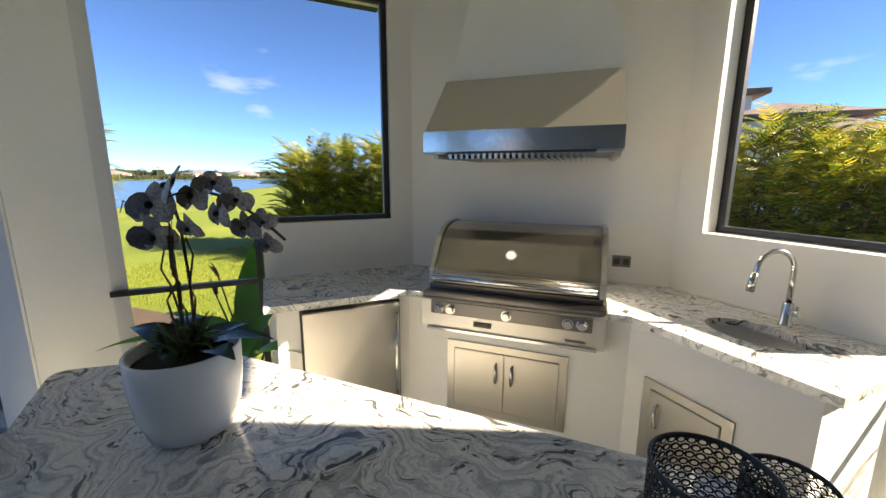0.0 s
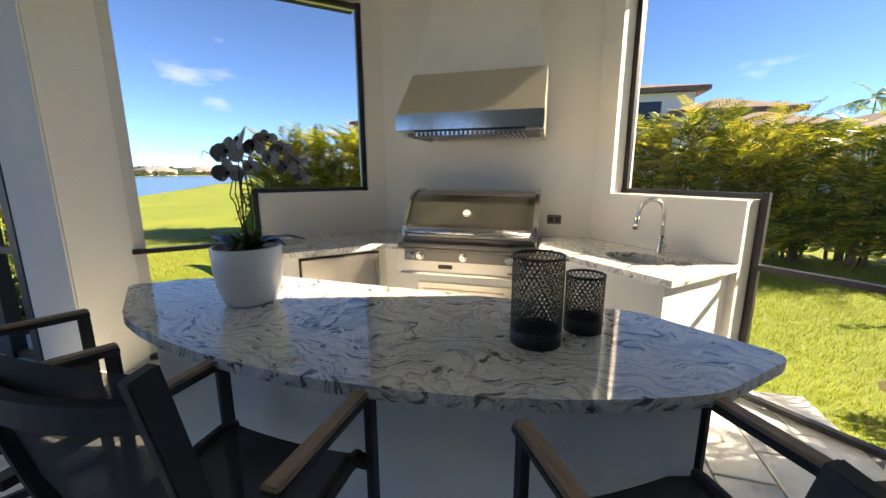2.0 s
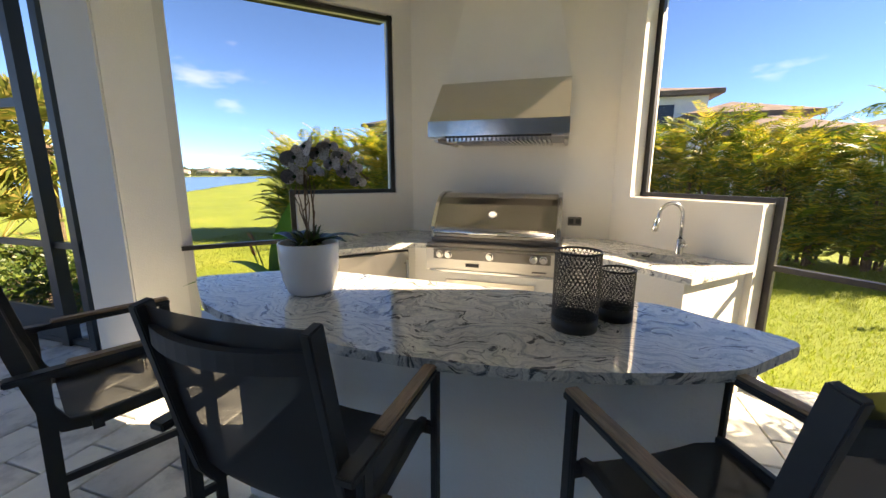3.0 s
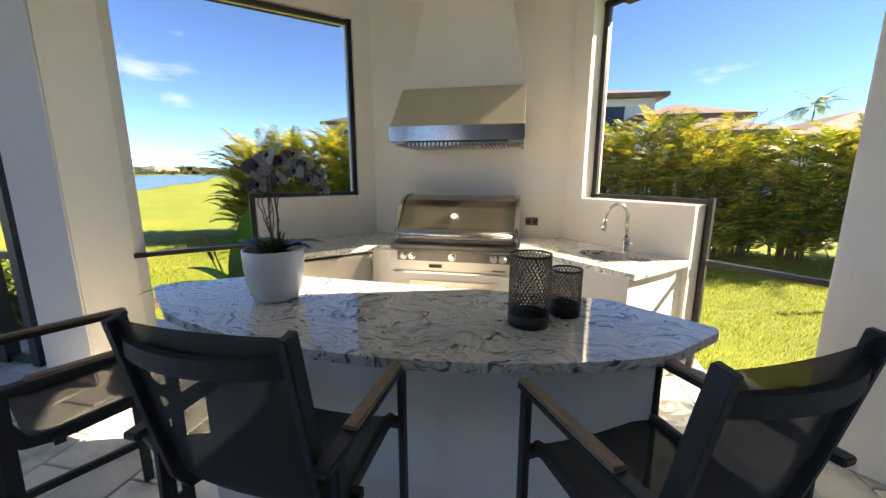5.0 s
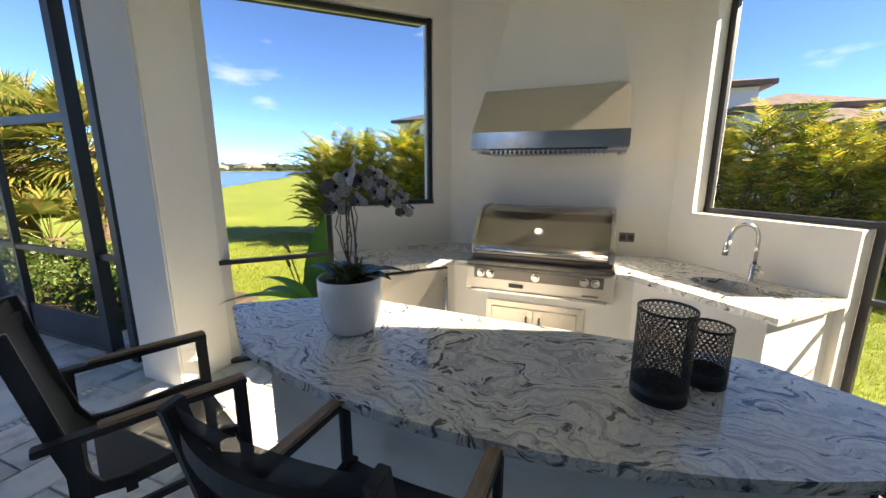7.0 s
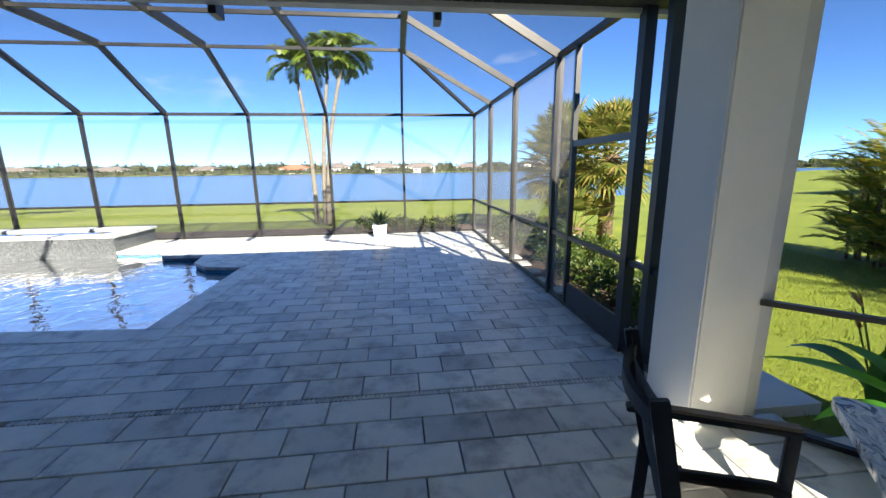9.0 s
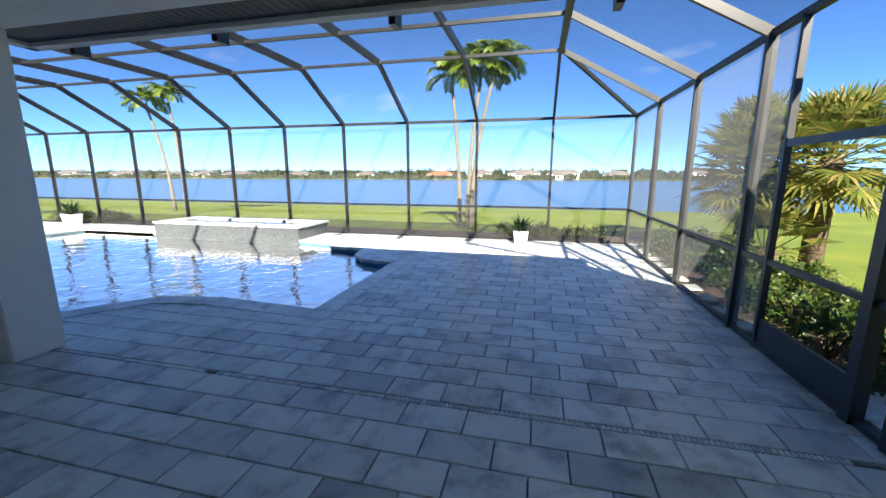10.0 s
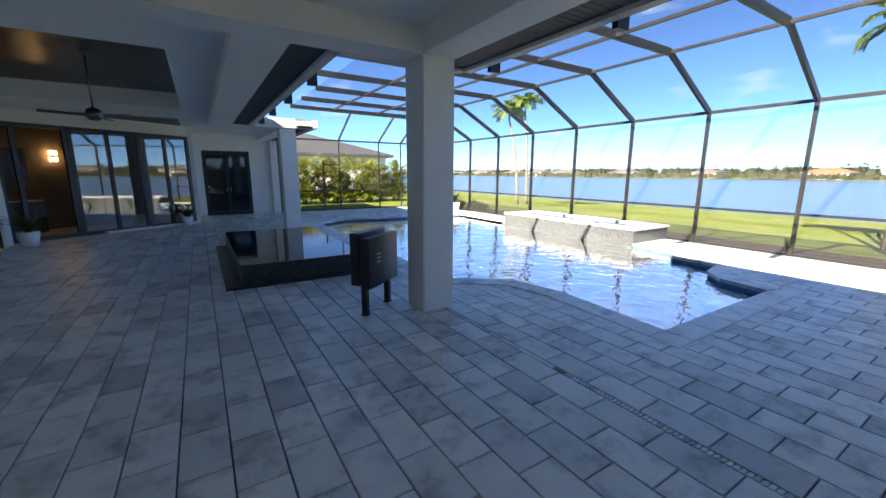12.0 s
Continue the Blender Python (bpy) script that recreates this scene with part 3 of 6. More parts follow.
for d0, d1 in ((1.45, 2.3), (2.3, 3.1), (3.1, 3.85), (3.85, sl_len)):
    bm = prism([slide(d0, 0.05), slide(d1, 0.05), slide(d1, 0.062), slide(d0, 0.062)], 0.08, 2.85)
    part("pane", bm, GLASS, slider)
french = tagged(new("door_2"), "closed black-framed french doors with dark glass", "door", "", "structure")
for x in (-2.83, -2.04, -1.24):
    part("stile", boxes((x - 0.06, x + 0.06, -20.06, -19.99, 0, 2.6)), BLACK_METAL, french)
for z in (0.1, 2.52):
    part("rail", boxes((-2.77, -1.30, -20.05, -19.995, z - 0.1, z + 0.08)), BLACK_METAL, french)
# Opaque panes: the dark room behind is put into their colour.
for x0, x1 in ((-2.77, -2.10), (-1.98, -1.30)):
    part("pane", boxes((x0, x1, -20.03, -20.015, 0.18, 2.44)), DARK_GLASS, french)
for x in (-2.11, -1.97):
    bm = bmesh.new()
    add_tube(bm, [(x, -19.96, 0.95), (x, -19.96, 1.15)], 0.012)
    part("door_handle", bm, STEEL_POLISHED, french)
side_door = tagged(new("door_3"), "dark glazed side door in the house wall", "door", "", "structure")
part("panel", boxes((3.05, 3.12, -14.3, -13.2, 0, 2.45)), BLACK_METAL, side_door)
part("frame", boxes((2.99, 3.04, -14.3, -14.2, 0, 2.45), (2.99, 3.04, -13.3, -13.2, 0, 2.45)), BLACK_METAL, side_door)
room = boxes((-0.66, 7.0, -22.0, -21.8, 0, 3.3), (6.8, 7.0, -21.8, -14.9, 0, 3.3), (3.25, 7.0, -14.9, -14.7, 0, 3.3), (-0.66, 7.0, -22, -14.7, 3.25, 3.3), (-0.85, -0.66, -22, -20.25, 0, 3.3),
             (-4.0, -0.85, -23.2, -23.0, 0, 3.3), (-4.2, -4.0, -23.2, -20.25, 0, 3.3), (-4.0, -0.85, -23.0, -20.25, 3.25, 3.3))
# Dark wall tone puts the room's dimness into the colour.
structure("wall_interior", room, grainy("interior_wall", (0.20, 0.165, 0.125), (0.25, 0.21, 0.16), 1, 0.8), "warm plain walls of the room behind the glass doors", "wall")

# ---- pool and deck ----
POOL = [(-5.30, -3.60), (-8.20, -3.62), (-8.35, -4.35), (-8.75, -4.72), (-9.45, -4.86), (-9.52, -5.75), (-10.10, -6.1), (-10.20, -7.10), (-10.20, -12.0), (-10.55, -12.6),
        (-10.55, -15.4), (-5.6, -16.0), (-4.4, -15.2), (-4.4, -6.75), (-5.25, -6.10), (-5.42, -5.14)]
DECK = [(-11.95, -20.3), (3.0, -20.3), (3.0, 1.4), wing(1, PIER_D, 0.3), wing(1, 0.1, 0.3), wing(-1, 0.1, 0.3), wing(-1, 2.06, 0.3), (-3.0, 1.62), (-11.95, 1.62)]
bm = bmesh.new()
add_plate(bm, DECK, [POOL], -0.34, -0.035)
structure("floor", bm, CONCRETE, "grey jointing bed under the pavers", "floor")
bm = bmesh.new()
add_prism(bm, ccw([(x, y) for x, y in POOL]), -1.45, -1.40)
lp = ccw(POOL)
for (x0, y0), (x1, y1) in zip(lp, lp[1:] + lp[:1]):
    bm.faces.new([bm.verts.new(c) for c in ((x0, y0, -1.42), (x1, y1, -1.42), (x1, y1, -0.03), (x0, y0, -0.03))])
structure("pool_basin", bm, POOL_FLOOR, "blue plastered swimming pool basin", "pool")
bm = bmesh.new()
vs = [bm.verts.new((x, y, -0.11)) for x, y in ccw(POOL)]
bmesh.ops.triangle_fill(bm, edges=[bm.edges.new((a, b)) for a, b in zip(vs, vs[1:] + vs[:1])])
structure("water", bm, POOL_WATER, "rippled blue swimming pool water", "water").visible_shadow = False

# ---- ground, lake ----
SHORE = [(-33, -400), (-33, -30), (-33.5, 16), (-37, 24), (-42, 31), (-53, 46), (-65, 61.5), (-77, 80), (-95, 104), (-136, 146), (-190, 420), (-245, 420), (-245, -400)]


def shore_distance(x, y):
    best = 1e9
    for (x0, y0), (x1, y1) in zip(SHORE, SHORE[1:] + SHORE[:1]):
        dx, dy = x1 - x0, y1 - y0
        u = max(0, min(1, ((x - x0) * dx + (y - y0) * dy) / (dx * dx + dy * dy)))
        best = min(best, math.hypot(x - x0 - u * dx, y - y0 - u * dy))
    return -best if inside(x, y, SHORE) else best


def spread(lo, hi, fine0, fine1, step, grow):
    vals = list(np.arange(fine0, fine1, step))
    v, s = fine0, step
    while v > lo:
        s *= grow
        v -= s
        vals.insert(0, v)
    v, s = fine1, step
    while v < hi:
        vals.append(v)
        s *= grow
        v += s
    return vals


gx, gy = spread(-3000, 3000, -40, 14, 1.0, 1.14), spread(-3000, 3000, -40, 32, 1.0, 1.14)
bm = bmesh.new()
grid = []
for y in gy:
    row = []
    for x in gx:
        d = shore_distance(x, y)
        z = -0.14 - 0.75 * max(0, min(1, 1 - d / 20)) if d > 0 else -0.89 - min(1.5, -d * 0.3)
        row.append(bm.verts.new((x, y, z)))
    grid.append(row)
for j in range(len(gy) - 1):
    for i in range(len(gx) - 1):
        cx, cy = (gx[i] + gx[i + 1]) / 2, (gy[j] + gy[j + 1]) / 2
        if -10.8 < cx < 1.5 and -18.5 < cy < 0.2:
            continue
        bm.faces.new((grid[j][i], grid[j][i + 1], grid[j + 1][i + 1], grid[j + 1][i])).smooth = True
structure("ground", bm, GRASS, "mown yellow-green lawn running down to a lake", "lawn")
bm = prism(SHORE, -0.98, -0.92)
structure("lake", bm, LAKE, "wide blue lake rippled by wind", "water")

# ---- screen enclosure ----
FX, NY, SY, EZ, KX, KZ, KY = -11.72, 1.50, -19.9, 3.21, -9.74, 4.27, -0.43
cage = tagged(new("screen_enclosure"), "tall bronze aluminium pool screen enclosure with a hipped roof", "enclosure", "", "structure")
posts_y = [NY - 1.98 * k for k in range(1, 11)]
side_x = [-5.95, -7.88, -9.78]


def rod(name, a, b, w=0.06, h=0.10, up=(0, 0, 1), m=BRONZE):
    bm = bmesh.new()
    add_bar(bm, a, b, w, h, up)
    return part(name, bm, m, cage)


for y in posts_y:
    rod("post", (FX, y, 0), (FX, y, EZ), 0.06, 0.10, (1, 0, 0))
    if y < KY + 0.1:
        rod("rafter", (FX, y, EZ), (KX, y, KZ), 0.06, 0.13)
        rod("beam", (KX, y, KZ), (-4.35 if y > -6.2 or y < -13.9 else -2.6, y, KZ + 0.05), 0.06, 0.15)
rod("post", (FX, NY, 0), (FX, NY, EZ), 0.07, 0.07, (1, 0, 0))
rod("post", (FX, SY, 0), (FX, SY, EZ), 0.07, 0.07, (1, 0, 0))
# Door frame is black; its darker metal also carries the shade there.
for x in side_x + [-4.10]:
    rod("post", (x, NY, 0), (x, NY, EZ), 0.06 if x < -5 else 0.1, 0.10, (0, 1, 0), BRONZE if x < -5 else BLACK_METAL)
    rod("rafter", (x, NY, EZ), (x, KY, KZ), 0.05, 0.10)
rod("post", (-3.74, NY, 0), (-3.74, NY, EZ), 0.08, 0.10, (0, 1, 0), BLACK_METAL)
rod("post", (-5.40, NY, 0), (-5.40, NY, EZ), 0.05, 0.06, (0, 1, 0), BLACK_METAL)
rod("door_head", (-5.40, NY, 2.07), (-4.12, NY, 2.07), 0.05, 0.07)
rod("kick_plate", (-5.37, NY, 0.16), (-4.17, NY, 0.16), 0.03, 0.32, (0, 0, 1), BLACK_METAL)
for x in (-9.9, -8.7, -6.7, -5.95):
    rod("post", (x, SY, 0), (x, SY, EZ if x < -6 else 2.3), 0.05, 0.06, (0, 1, 0))
    if x < -6.5:
        rod("rafter", (x, SY, EZ), (x, SY + 1.98, KZ), 0.05, 0.10)
rod("door_head", (-6.7, SY, 2.1), (-5.95, SY, 2.1), 0.05, 0.06)
rod("post", (-4.05, SY, 0), (-4.05, SY, EZ), 0.05, 0.06, (0, 1, 0))
for a, b in (((FX, NY), (FX, SY)), ((FX, NY), (-3.46, NY)), ((FX, SY), (-4.0, SY))):
    rod("eave_beam", (*a, EZ), (*b, EZ), 0.06, 0.07)
    rod("chair_rail", (*a, 0.91), (*b, 0.91), 0.05, 0.05)
    rod("base_plate", (*a, 0.03), (*b, 0.03), 0.05, 0.05)
rod("purlin", (KX, KY, KZ), (KX, SY + 1.98, KZ), 0.05, 0.06)
rod("purlin", (-7.85, KY, KZ), (-7.85, SY + 1.98, KZ), 0.05, 0.06)
rod("purlin", (-5.95, KY, KZ), (-5.95, SY + 1.98, KZ), 0.05, 0.06)
rod("purlin", (KX, KY, KZ), (-4.35, KY, KZ), 0.06, 0.10)
rod("purlin", (KX, SY + 1.98, KZ), (-4.35, SY + 1.98, KZ), 0.06, 0.10)
rod("hip_rafter", (FX, NY, EZ), (KX, KY, KZ), 0.06, 0.08)
rod("hip_rafter", (FX, SY, EZ), (KX, SY + 1.98, KZ), 0.06, 0.08)
for y in [NY - 1.77 - 1.77 * k for k in range(5)]:
    bm = bmesh.new()
    add_prism(bm, [(-4.40, y - 0.03), (-4.24, y - 0.03), (-4.24, y + 0.03), (-4.40, y + 0.03)], 3.00, 3.20)
    part("bracket", bm, BLACK_METAL, cage)
for y in [-7.6, -9.4, -11.2, -13.0]:
    part("bracket", boxes((-2.62, -2.48, y - 0.03, y + 0.03, 3.00, 3.20)), BLACK_METAL, cage)


def pane(name, pts, m):
    bm = bmesh.new()
    bm.faces.new([bm.verts.new(p) for p in pts])
    return part(name, bm, m, cage)


def screens():
    ys = [NY] + posts_y + [SY]
    for y0, y1 in zip(ys, ys[1:]):
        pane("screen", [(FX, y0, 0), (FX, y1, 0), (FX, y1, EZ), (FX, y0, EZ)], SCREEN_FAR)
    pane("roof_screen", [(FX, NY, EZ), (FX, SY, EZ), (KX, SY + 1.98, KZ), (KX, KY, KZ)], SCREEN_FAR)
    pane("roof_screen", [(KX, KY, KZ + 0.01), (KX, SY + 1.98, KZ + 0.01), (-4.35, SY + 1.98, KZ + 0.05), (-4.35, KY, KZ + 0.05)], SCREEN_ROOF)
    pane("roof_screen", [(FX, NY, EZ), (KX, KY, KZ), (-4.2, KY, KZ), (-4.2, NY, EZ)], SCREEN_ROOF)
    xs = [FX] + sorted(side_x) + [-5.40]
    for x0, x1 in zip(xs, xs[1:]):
        pane("screen", [(x0, NY, 0), (x1, NY, 0), (x1, NY, EZ), (x0, NY, EZ)], SCREEN_HAZED)
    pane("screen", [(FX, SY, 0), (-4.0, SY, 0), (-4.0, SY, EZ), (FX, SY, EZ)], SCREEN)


# Roof copy covers more still, darkening the sky seen through it.
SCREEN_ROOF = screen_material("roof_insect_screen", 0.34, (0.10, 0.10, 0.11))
screens()
# ---- kitchen ----
DEPTH = 0.68
fcx = DEPTH * math.tan(radians(22.5))
FRONT_Y = 3.15 - DEPTH
base_pts = [tuple(CORNER_L), wing(-1, 1.10, 0), wing(-1, 1.10, -DEPTH), (CORNER_L.x + fcx, FRONT_Y), (CORNER_R.x - fcx, FRONT_Y), wing(1, 1.10, -DEPTH), wing(1, 1.10, 0), tuple(CORNER_R)]


def counter(name, pts, label, holes=()):
    t = thing(name, (0, 0, 0), label, "countertop")
    bm = bmesh.new()
    add_plate(bm, pts, holes, 0.886, 0.925)
    bmesh.ops.remove_doubles(bm, verts=list(bm.verts), dist=1e-4)
    part("slab", bm, GRANITE, t)
    return t


OV = DEPTH + 0.04
ofx = OV * math.tan(radians(22.5))
left_pts = [(-1.035, 3.145), (CORNER_L.x + 0.002, 3.145), wing(-1, 1.16, -0.005), wing(-1, 1.16, -OV), (CORNER_L.x + ofx, 3.15 - OV), (-1.035, 3.15 - OV)]
counter("countertop", left_pts, "veined white and grey granite worktop beside the grill")
SINK = Vector(wing(1, 0.70, -0.36))


def ellipse(c, a, b, ang, n=36):
    return [(c[0] + a * math.cos(2 * math.pi * k / n) * math.cos(ang) - b * math.sin(2 * math.pi * k / n) * math.sin(ang),
             c[1] + a * math.cos(2 * math.pi * k / n) * math.sin(ang) + b * math.sin(2 * math.pi * k / n) * math.cos(ang)) for k in range(n)]


base_bm = prism(base_pts, 0, 0.70)
add_plate(base_bm, base_pts, [ellipse(SINK, 0.225, 0.17, radians(-45))], 0.70, 0.884)
structure("kitchen_base", base_bm, STUCCO, "cream stucco masonry base of the outdoor kitchen", "counter base")
right_pts = [(0.065, 3.145), (0.065, 3.15 - OV), (CORNER_R.x - ofx, 3.15 - OV), wing(1, 1.16, -OV), wing(1, 1.16, -0.005), (CORNER_R.x - 0.002, 3.145)]
counter("countertop", right_pts, "veined granite worktop with a rough chiselled edge around the sink", [ellipse(SINK, 0.21, 0.155, radians(-45))])
sink = thing("sink", (SINK.x, SINK.y, 0.925), "oval stainless steel undermount sink bowl", "sink", "", -45)
bm = bmesh.new()
rings = []
for s, z in ((1.0, -0.002), (0.985, -0.05), (0.95, -0.12), (0.82, -0.155), (0.4, -0.165), (0.12, -0.168)):
    rings.append([bm.verts.new((x * s, y * s, z)) for x, y in ellipse((0, 0), 0.215, 0.16, 0)])
for a, b in zip(rings, rings[1:]):
    for k in range(36):
        bm.faces.new((a[k], a[(k + 1) % 36], b[(k + 1) % 36], b[k])).smooth = True
bm.faces.new(rings[-1])
part("bowl", bm, STEEL_H, sink)
bm = bmesh.new()
add_lathe(bm, [(0.03, -0.166), (0.034, -0.16), (0.02, -0.158), (0.001, -0.16)], 20)
part("drain", bm, STEEL_DARK, sink)

fx, fy = wing(1, 0.71, -0.11)
faucet = thing("faucet", (fx, fy, 0.925), "brushed steel gooseneck pull-down faucet", "faucet", "", -72)
bm = bmesh.new()
add_lathe(bm, [(0.001, 0), (0.03, 0), (0.03, 0.008), (0.024, 0.014), (0.024, 0.11), (0.02, 0.118), (0.016, 0.12)], 24)
part("body", bm, STEEL_POLISHED, faucet)
bm = bmesh.new()
pts = [(0, 0, 0.11), (0, 0, 0.24)]
for k in range(13):
    a = math.pi * k / 12
    pts.append((0, -0.09 + 0.09 * math.cos(a), 0.28 + 0.10 * math.sin(a)))
pts.append((0, -0.187, 0.26))
add_tube(bm, pts, 0.0125, 14)
part("spout", bm, STEEL_POLISHED, faucet)
bm = bmesh.new()
add_tube(bm, [(0, -0.186, 0.268), (0, -0.192, 0.22), (0, -0.196, 0.175)], [0.015, 0.019, 0.017], 16)
part("spray_head", bm, STEEL_POLISHED, faucet, "steel spray head with a black button")
bm = bmesh.new()
add_tube(bm, [(0.01, 0, 0.075), (0.055, 0, 0.078), (0.075, 0, 0.08)], [0.016, 0.016, 0.012], 14)
add_tube(bm, [(0.06, 0, 0.085), (0.075, -0.02, 0.12)], 0.005, 8)
part("lever", bm, STEEL_POLISHED, faucet)

# vent hood
HX0, HX1 = -0.985, 0.065
hood = thing("range_hood", (0, 0, 0), "wide brushed stainless steel vent hood on the wall above the grill", "range hood")
bm = bmesh.new()
prof = [(3.148, 1.80), (2.35, 1.80), (2.35, 1.905), (2.71, 2.255), (3.148, 2.255)]
ends = [[bm.verts.new((x, y, z)) for y, z in prof] for x in (HX0, HX1)]
for k in (1, 2, 3):
    bm.faces.new((ends[0][k], ends[0][k + 1], ends[1][k + 1], ends[1][k]))
for e in ends:
    bm.faces.new(e)
part("canopy", bm, STEEL_H, hood)
part("band", boxes((HX0 - 0.004, HX1 + 0.004, 2.340, 2.352, 1.795, 1.908)), STEEL_POLISHED, hood, "bright polished front band")
part("underside", boxes((HX0 + 0.02, HX1 - 0.02, 2.40, 3.13, 1.786, 1.80)), STEEL_DARK, hood)
for row in ((HX0, HX0 + 0.12, 2.36, 2.46, 1.785, 1.799), (HX1 - 0.12, HX1, 2.36, 2.46, 1.785, 1.799), (HX0, HX0 + 0.03, 2.49, 3.14, 1.765, 1.80), (HX1 - 0.03, HX1, 2.49, 3.14, 1.765, 1.80)):
    part("lip", boxes(row), STEEL_H, hood)
for k in range(24):
    x = HX0 + 0.14 + k * (HX1 - HX0 - 0.28) / 23
    part("baffle", boxes((x - 0.009, x + 0.009, 2.40, 3.05, 1.758, 1.786)), STEEL_POLISHED, hood)
bm = bmesh.new()
bot = [(HX0 + 0.02, 2.73), (HX1 - 0.003, 2.73), (HX1 - 0.003, 3.149), (HX0 + 0.02, 3.149)]
top = [(HX0 + 0.25, 2.86), (HX1 - 0.22, 2.86), (HX1 - 0.22, 3.149), (HX0 + 0.25, 3.149)]
lo = [bm.verts.new((x, y, 2.258)) for x, y in bot]
hi = [bm.verts.new((x, y, 3.33)) for x, y in top]
for k in range(4):
    bm.faces.new((lo[k], lo[(k + 1) % 4], hi[(k + 1) % 4], hi[k]))
bm.faces.new(lo)
bm.faces.new(hi)
structure("hood_chimney", bm, SMOOTH_WALL, "tapered cream plaster chimney above the hood", "chimney", 0.004)

# grill
GX0, GX1 = -1.02, 0.05
GC = (GX0 + GX1) / 2
grill = thing("grill", (0, 0, 0), "large built-in stainless steel gas grill with a closed lid", "grill")


def extrude_x(x0, x1, prof, smooth=False):
    bm = bmesh.new()
    a = [bm.verts.new((x0, y, z)) for y, z in prof]
    b = [bm.verts.new((x1, y, z)) for y, z in prof]
    n = len(prof)
    for k in range(n):
        bm.faces.new((a[k], a[(k + 1) % n], b[(k + 1) % n], b[k]))
    bm.faces.new(a)
    bm.faces.new(list(reversed(b)))
    return bm


lid_prof = [(2.50, 0.985), (2.505, 1.06), (2.53, 1.08), (2.66, 1.25), (2.73, 1.305), (2.84, 1.335), (3.02, 1.335), (3.06, 1.30), (3.06, 0.985)]
part("lid", extrude_x(GX0 + 0.035, GX1 - 0.035, lid_prof), STEEL_LID, grill, "darker brownish stainless steel lid", 0.006)
cap_prof = [(2.485, 0.98), (2.49, 1.07), (2.515, 1.09), (2.65, 1.265), (2.725, 1.322), (2.84, 1.35), (3.03, 1.35), (3.075, 1.31), (3.075, 0.98)]
for x0, x1 in ((GX0, GX0 + 0.033), (GX1 - 0.033, GX1)):
    part("lid_end", extrude_x(x0, x1, cap_prof), STEEL_POLISHED, grill, "", 0.004)
bm = bmesh.new()
add_tube(bm, [(GX0 + 0.05, 2.43, 1.035), (GX1 - 0.05, 2.43, 1.035)], 0.017, 16)
part("handle", bm, STEEL_POLISHED, grill, "polished tube handle")
for x in (GX0 + 0.06, GX1 - 0.06):
    bm = bmesh.new()
    add_bar(bm, (x, 2.43, 1.035), (x, 2.51, 1.03), 0.025, 0.025)
    part("handle_mount", bm, STEEL_POLISHED, grill, "", 0.003)
part("firebox", boxes((GX0 + 0.01, GX1 - 0.01, 2.49, 3.08, 0.90, 0.98)), STEEL_DARK, grill)
part("drip_ledge", boxes((GX0 - 0.005, GX1 + 0.005, 2.40, 2.52, 0.915, 0.945)), STEEL_DARK, grill, "dark ledge under the lid", 0.006)
part("front_panel", extrude_x(GX0 - 0.012, GX1 + 0.012, [(2.425, 0.70), (2.40, 0.715), (2.395, 0.90), (2.41, 0.915), (2.475, 0.915), (2.475, 0.70)]), STEEL_H, grill, "brushed steel control panel", 0.004)
part("control_strip", boxes((GX0 + 0.06, GX1 - 0.06, 2.384, 2.40, 0.815, 0.895)), STEEL_DARK, grill, "dark recessed control strip")
part("lower_trim", boxes((GX0 + 0.03, GX1 - 0.03, 2.385, 2.42, 0.705, 0.722)), STEEL_POLISHED, grill)
part("tray_slot", boxes((GC - 0.2, GC - 0.09, 2.388, 2.394, 0.757, 0.785)), BLACK_METAL, grill, "black slot pull")
part("badge", boxes((GX1 - 0.2, GX1 - 0.09, 2.388, 2.394, 0.745, 0.755)), STEEL_DARK, grill)
for x in (GX0 + 0.115, GX0 + 0.19, GC, GX1 - 0.19, GX1 - 0.115):
    bm = bmesh.new()
    add_tube(bm, [(x, 2.384, 0.855), (x, 2.376, 0.855)], 0.031, 24)
    add_tube(bm, [(x, 2.376, 0.855), (x, 2.345, 0.855)], [0.024, 0.021], 24)
    part("knob", bm, STEEL_POLISHED, grill, "round chrome control knob")
bm = bmesh.new()
add_tube(bm, [(GC - 0.02, 2.595, 1.165), (GC - 0.02, 2.578, 1.178)], 0.036, 28)
part("gauge", bm, STEEL_POLISHED, grill, "round thermometer gauge")
bm = bmesh.new()
add_tube(bm, [(GC - 0.02, 2.5785, 1.1775), (GC - 0.02, 2.575, 1.181)], 0.029, 28)
part("dial", bm, CERAMIC, grill, "pale dial face")


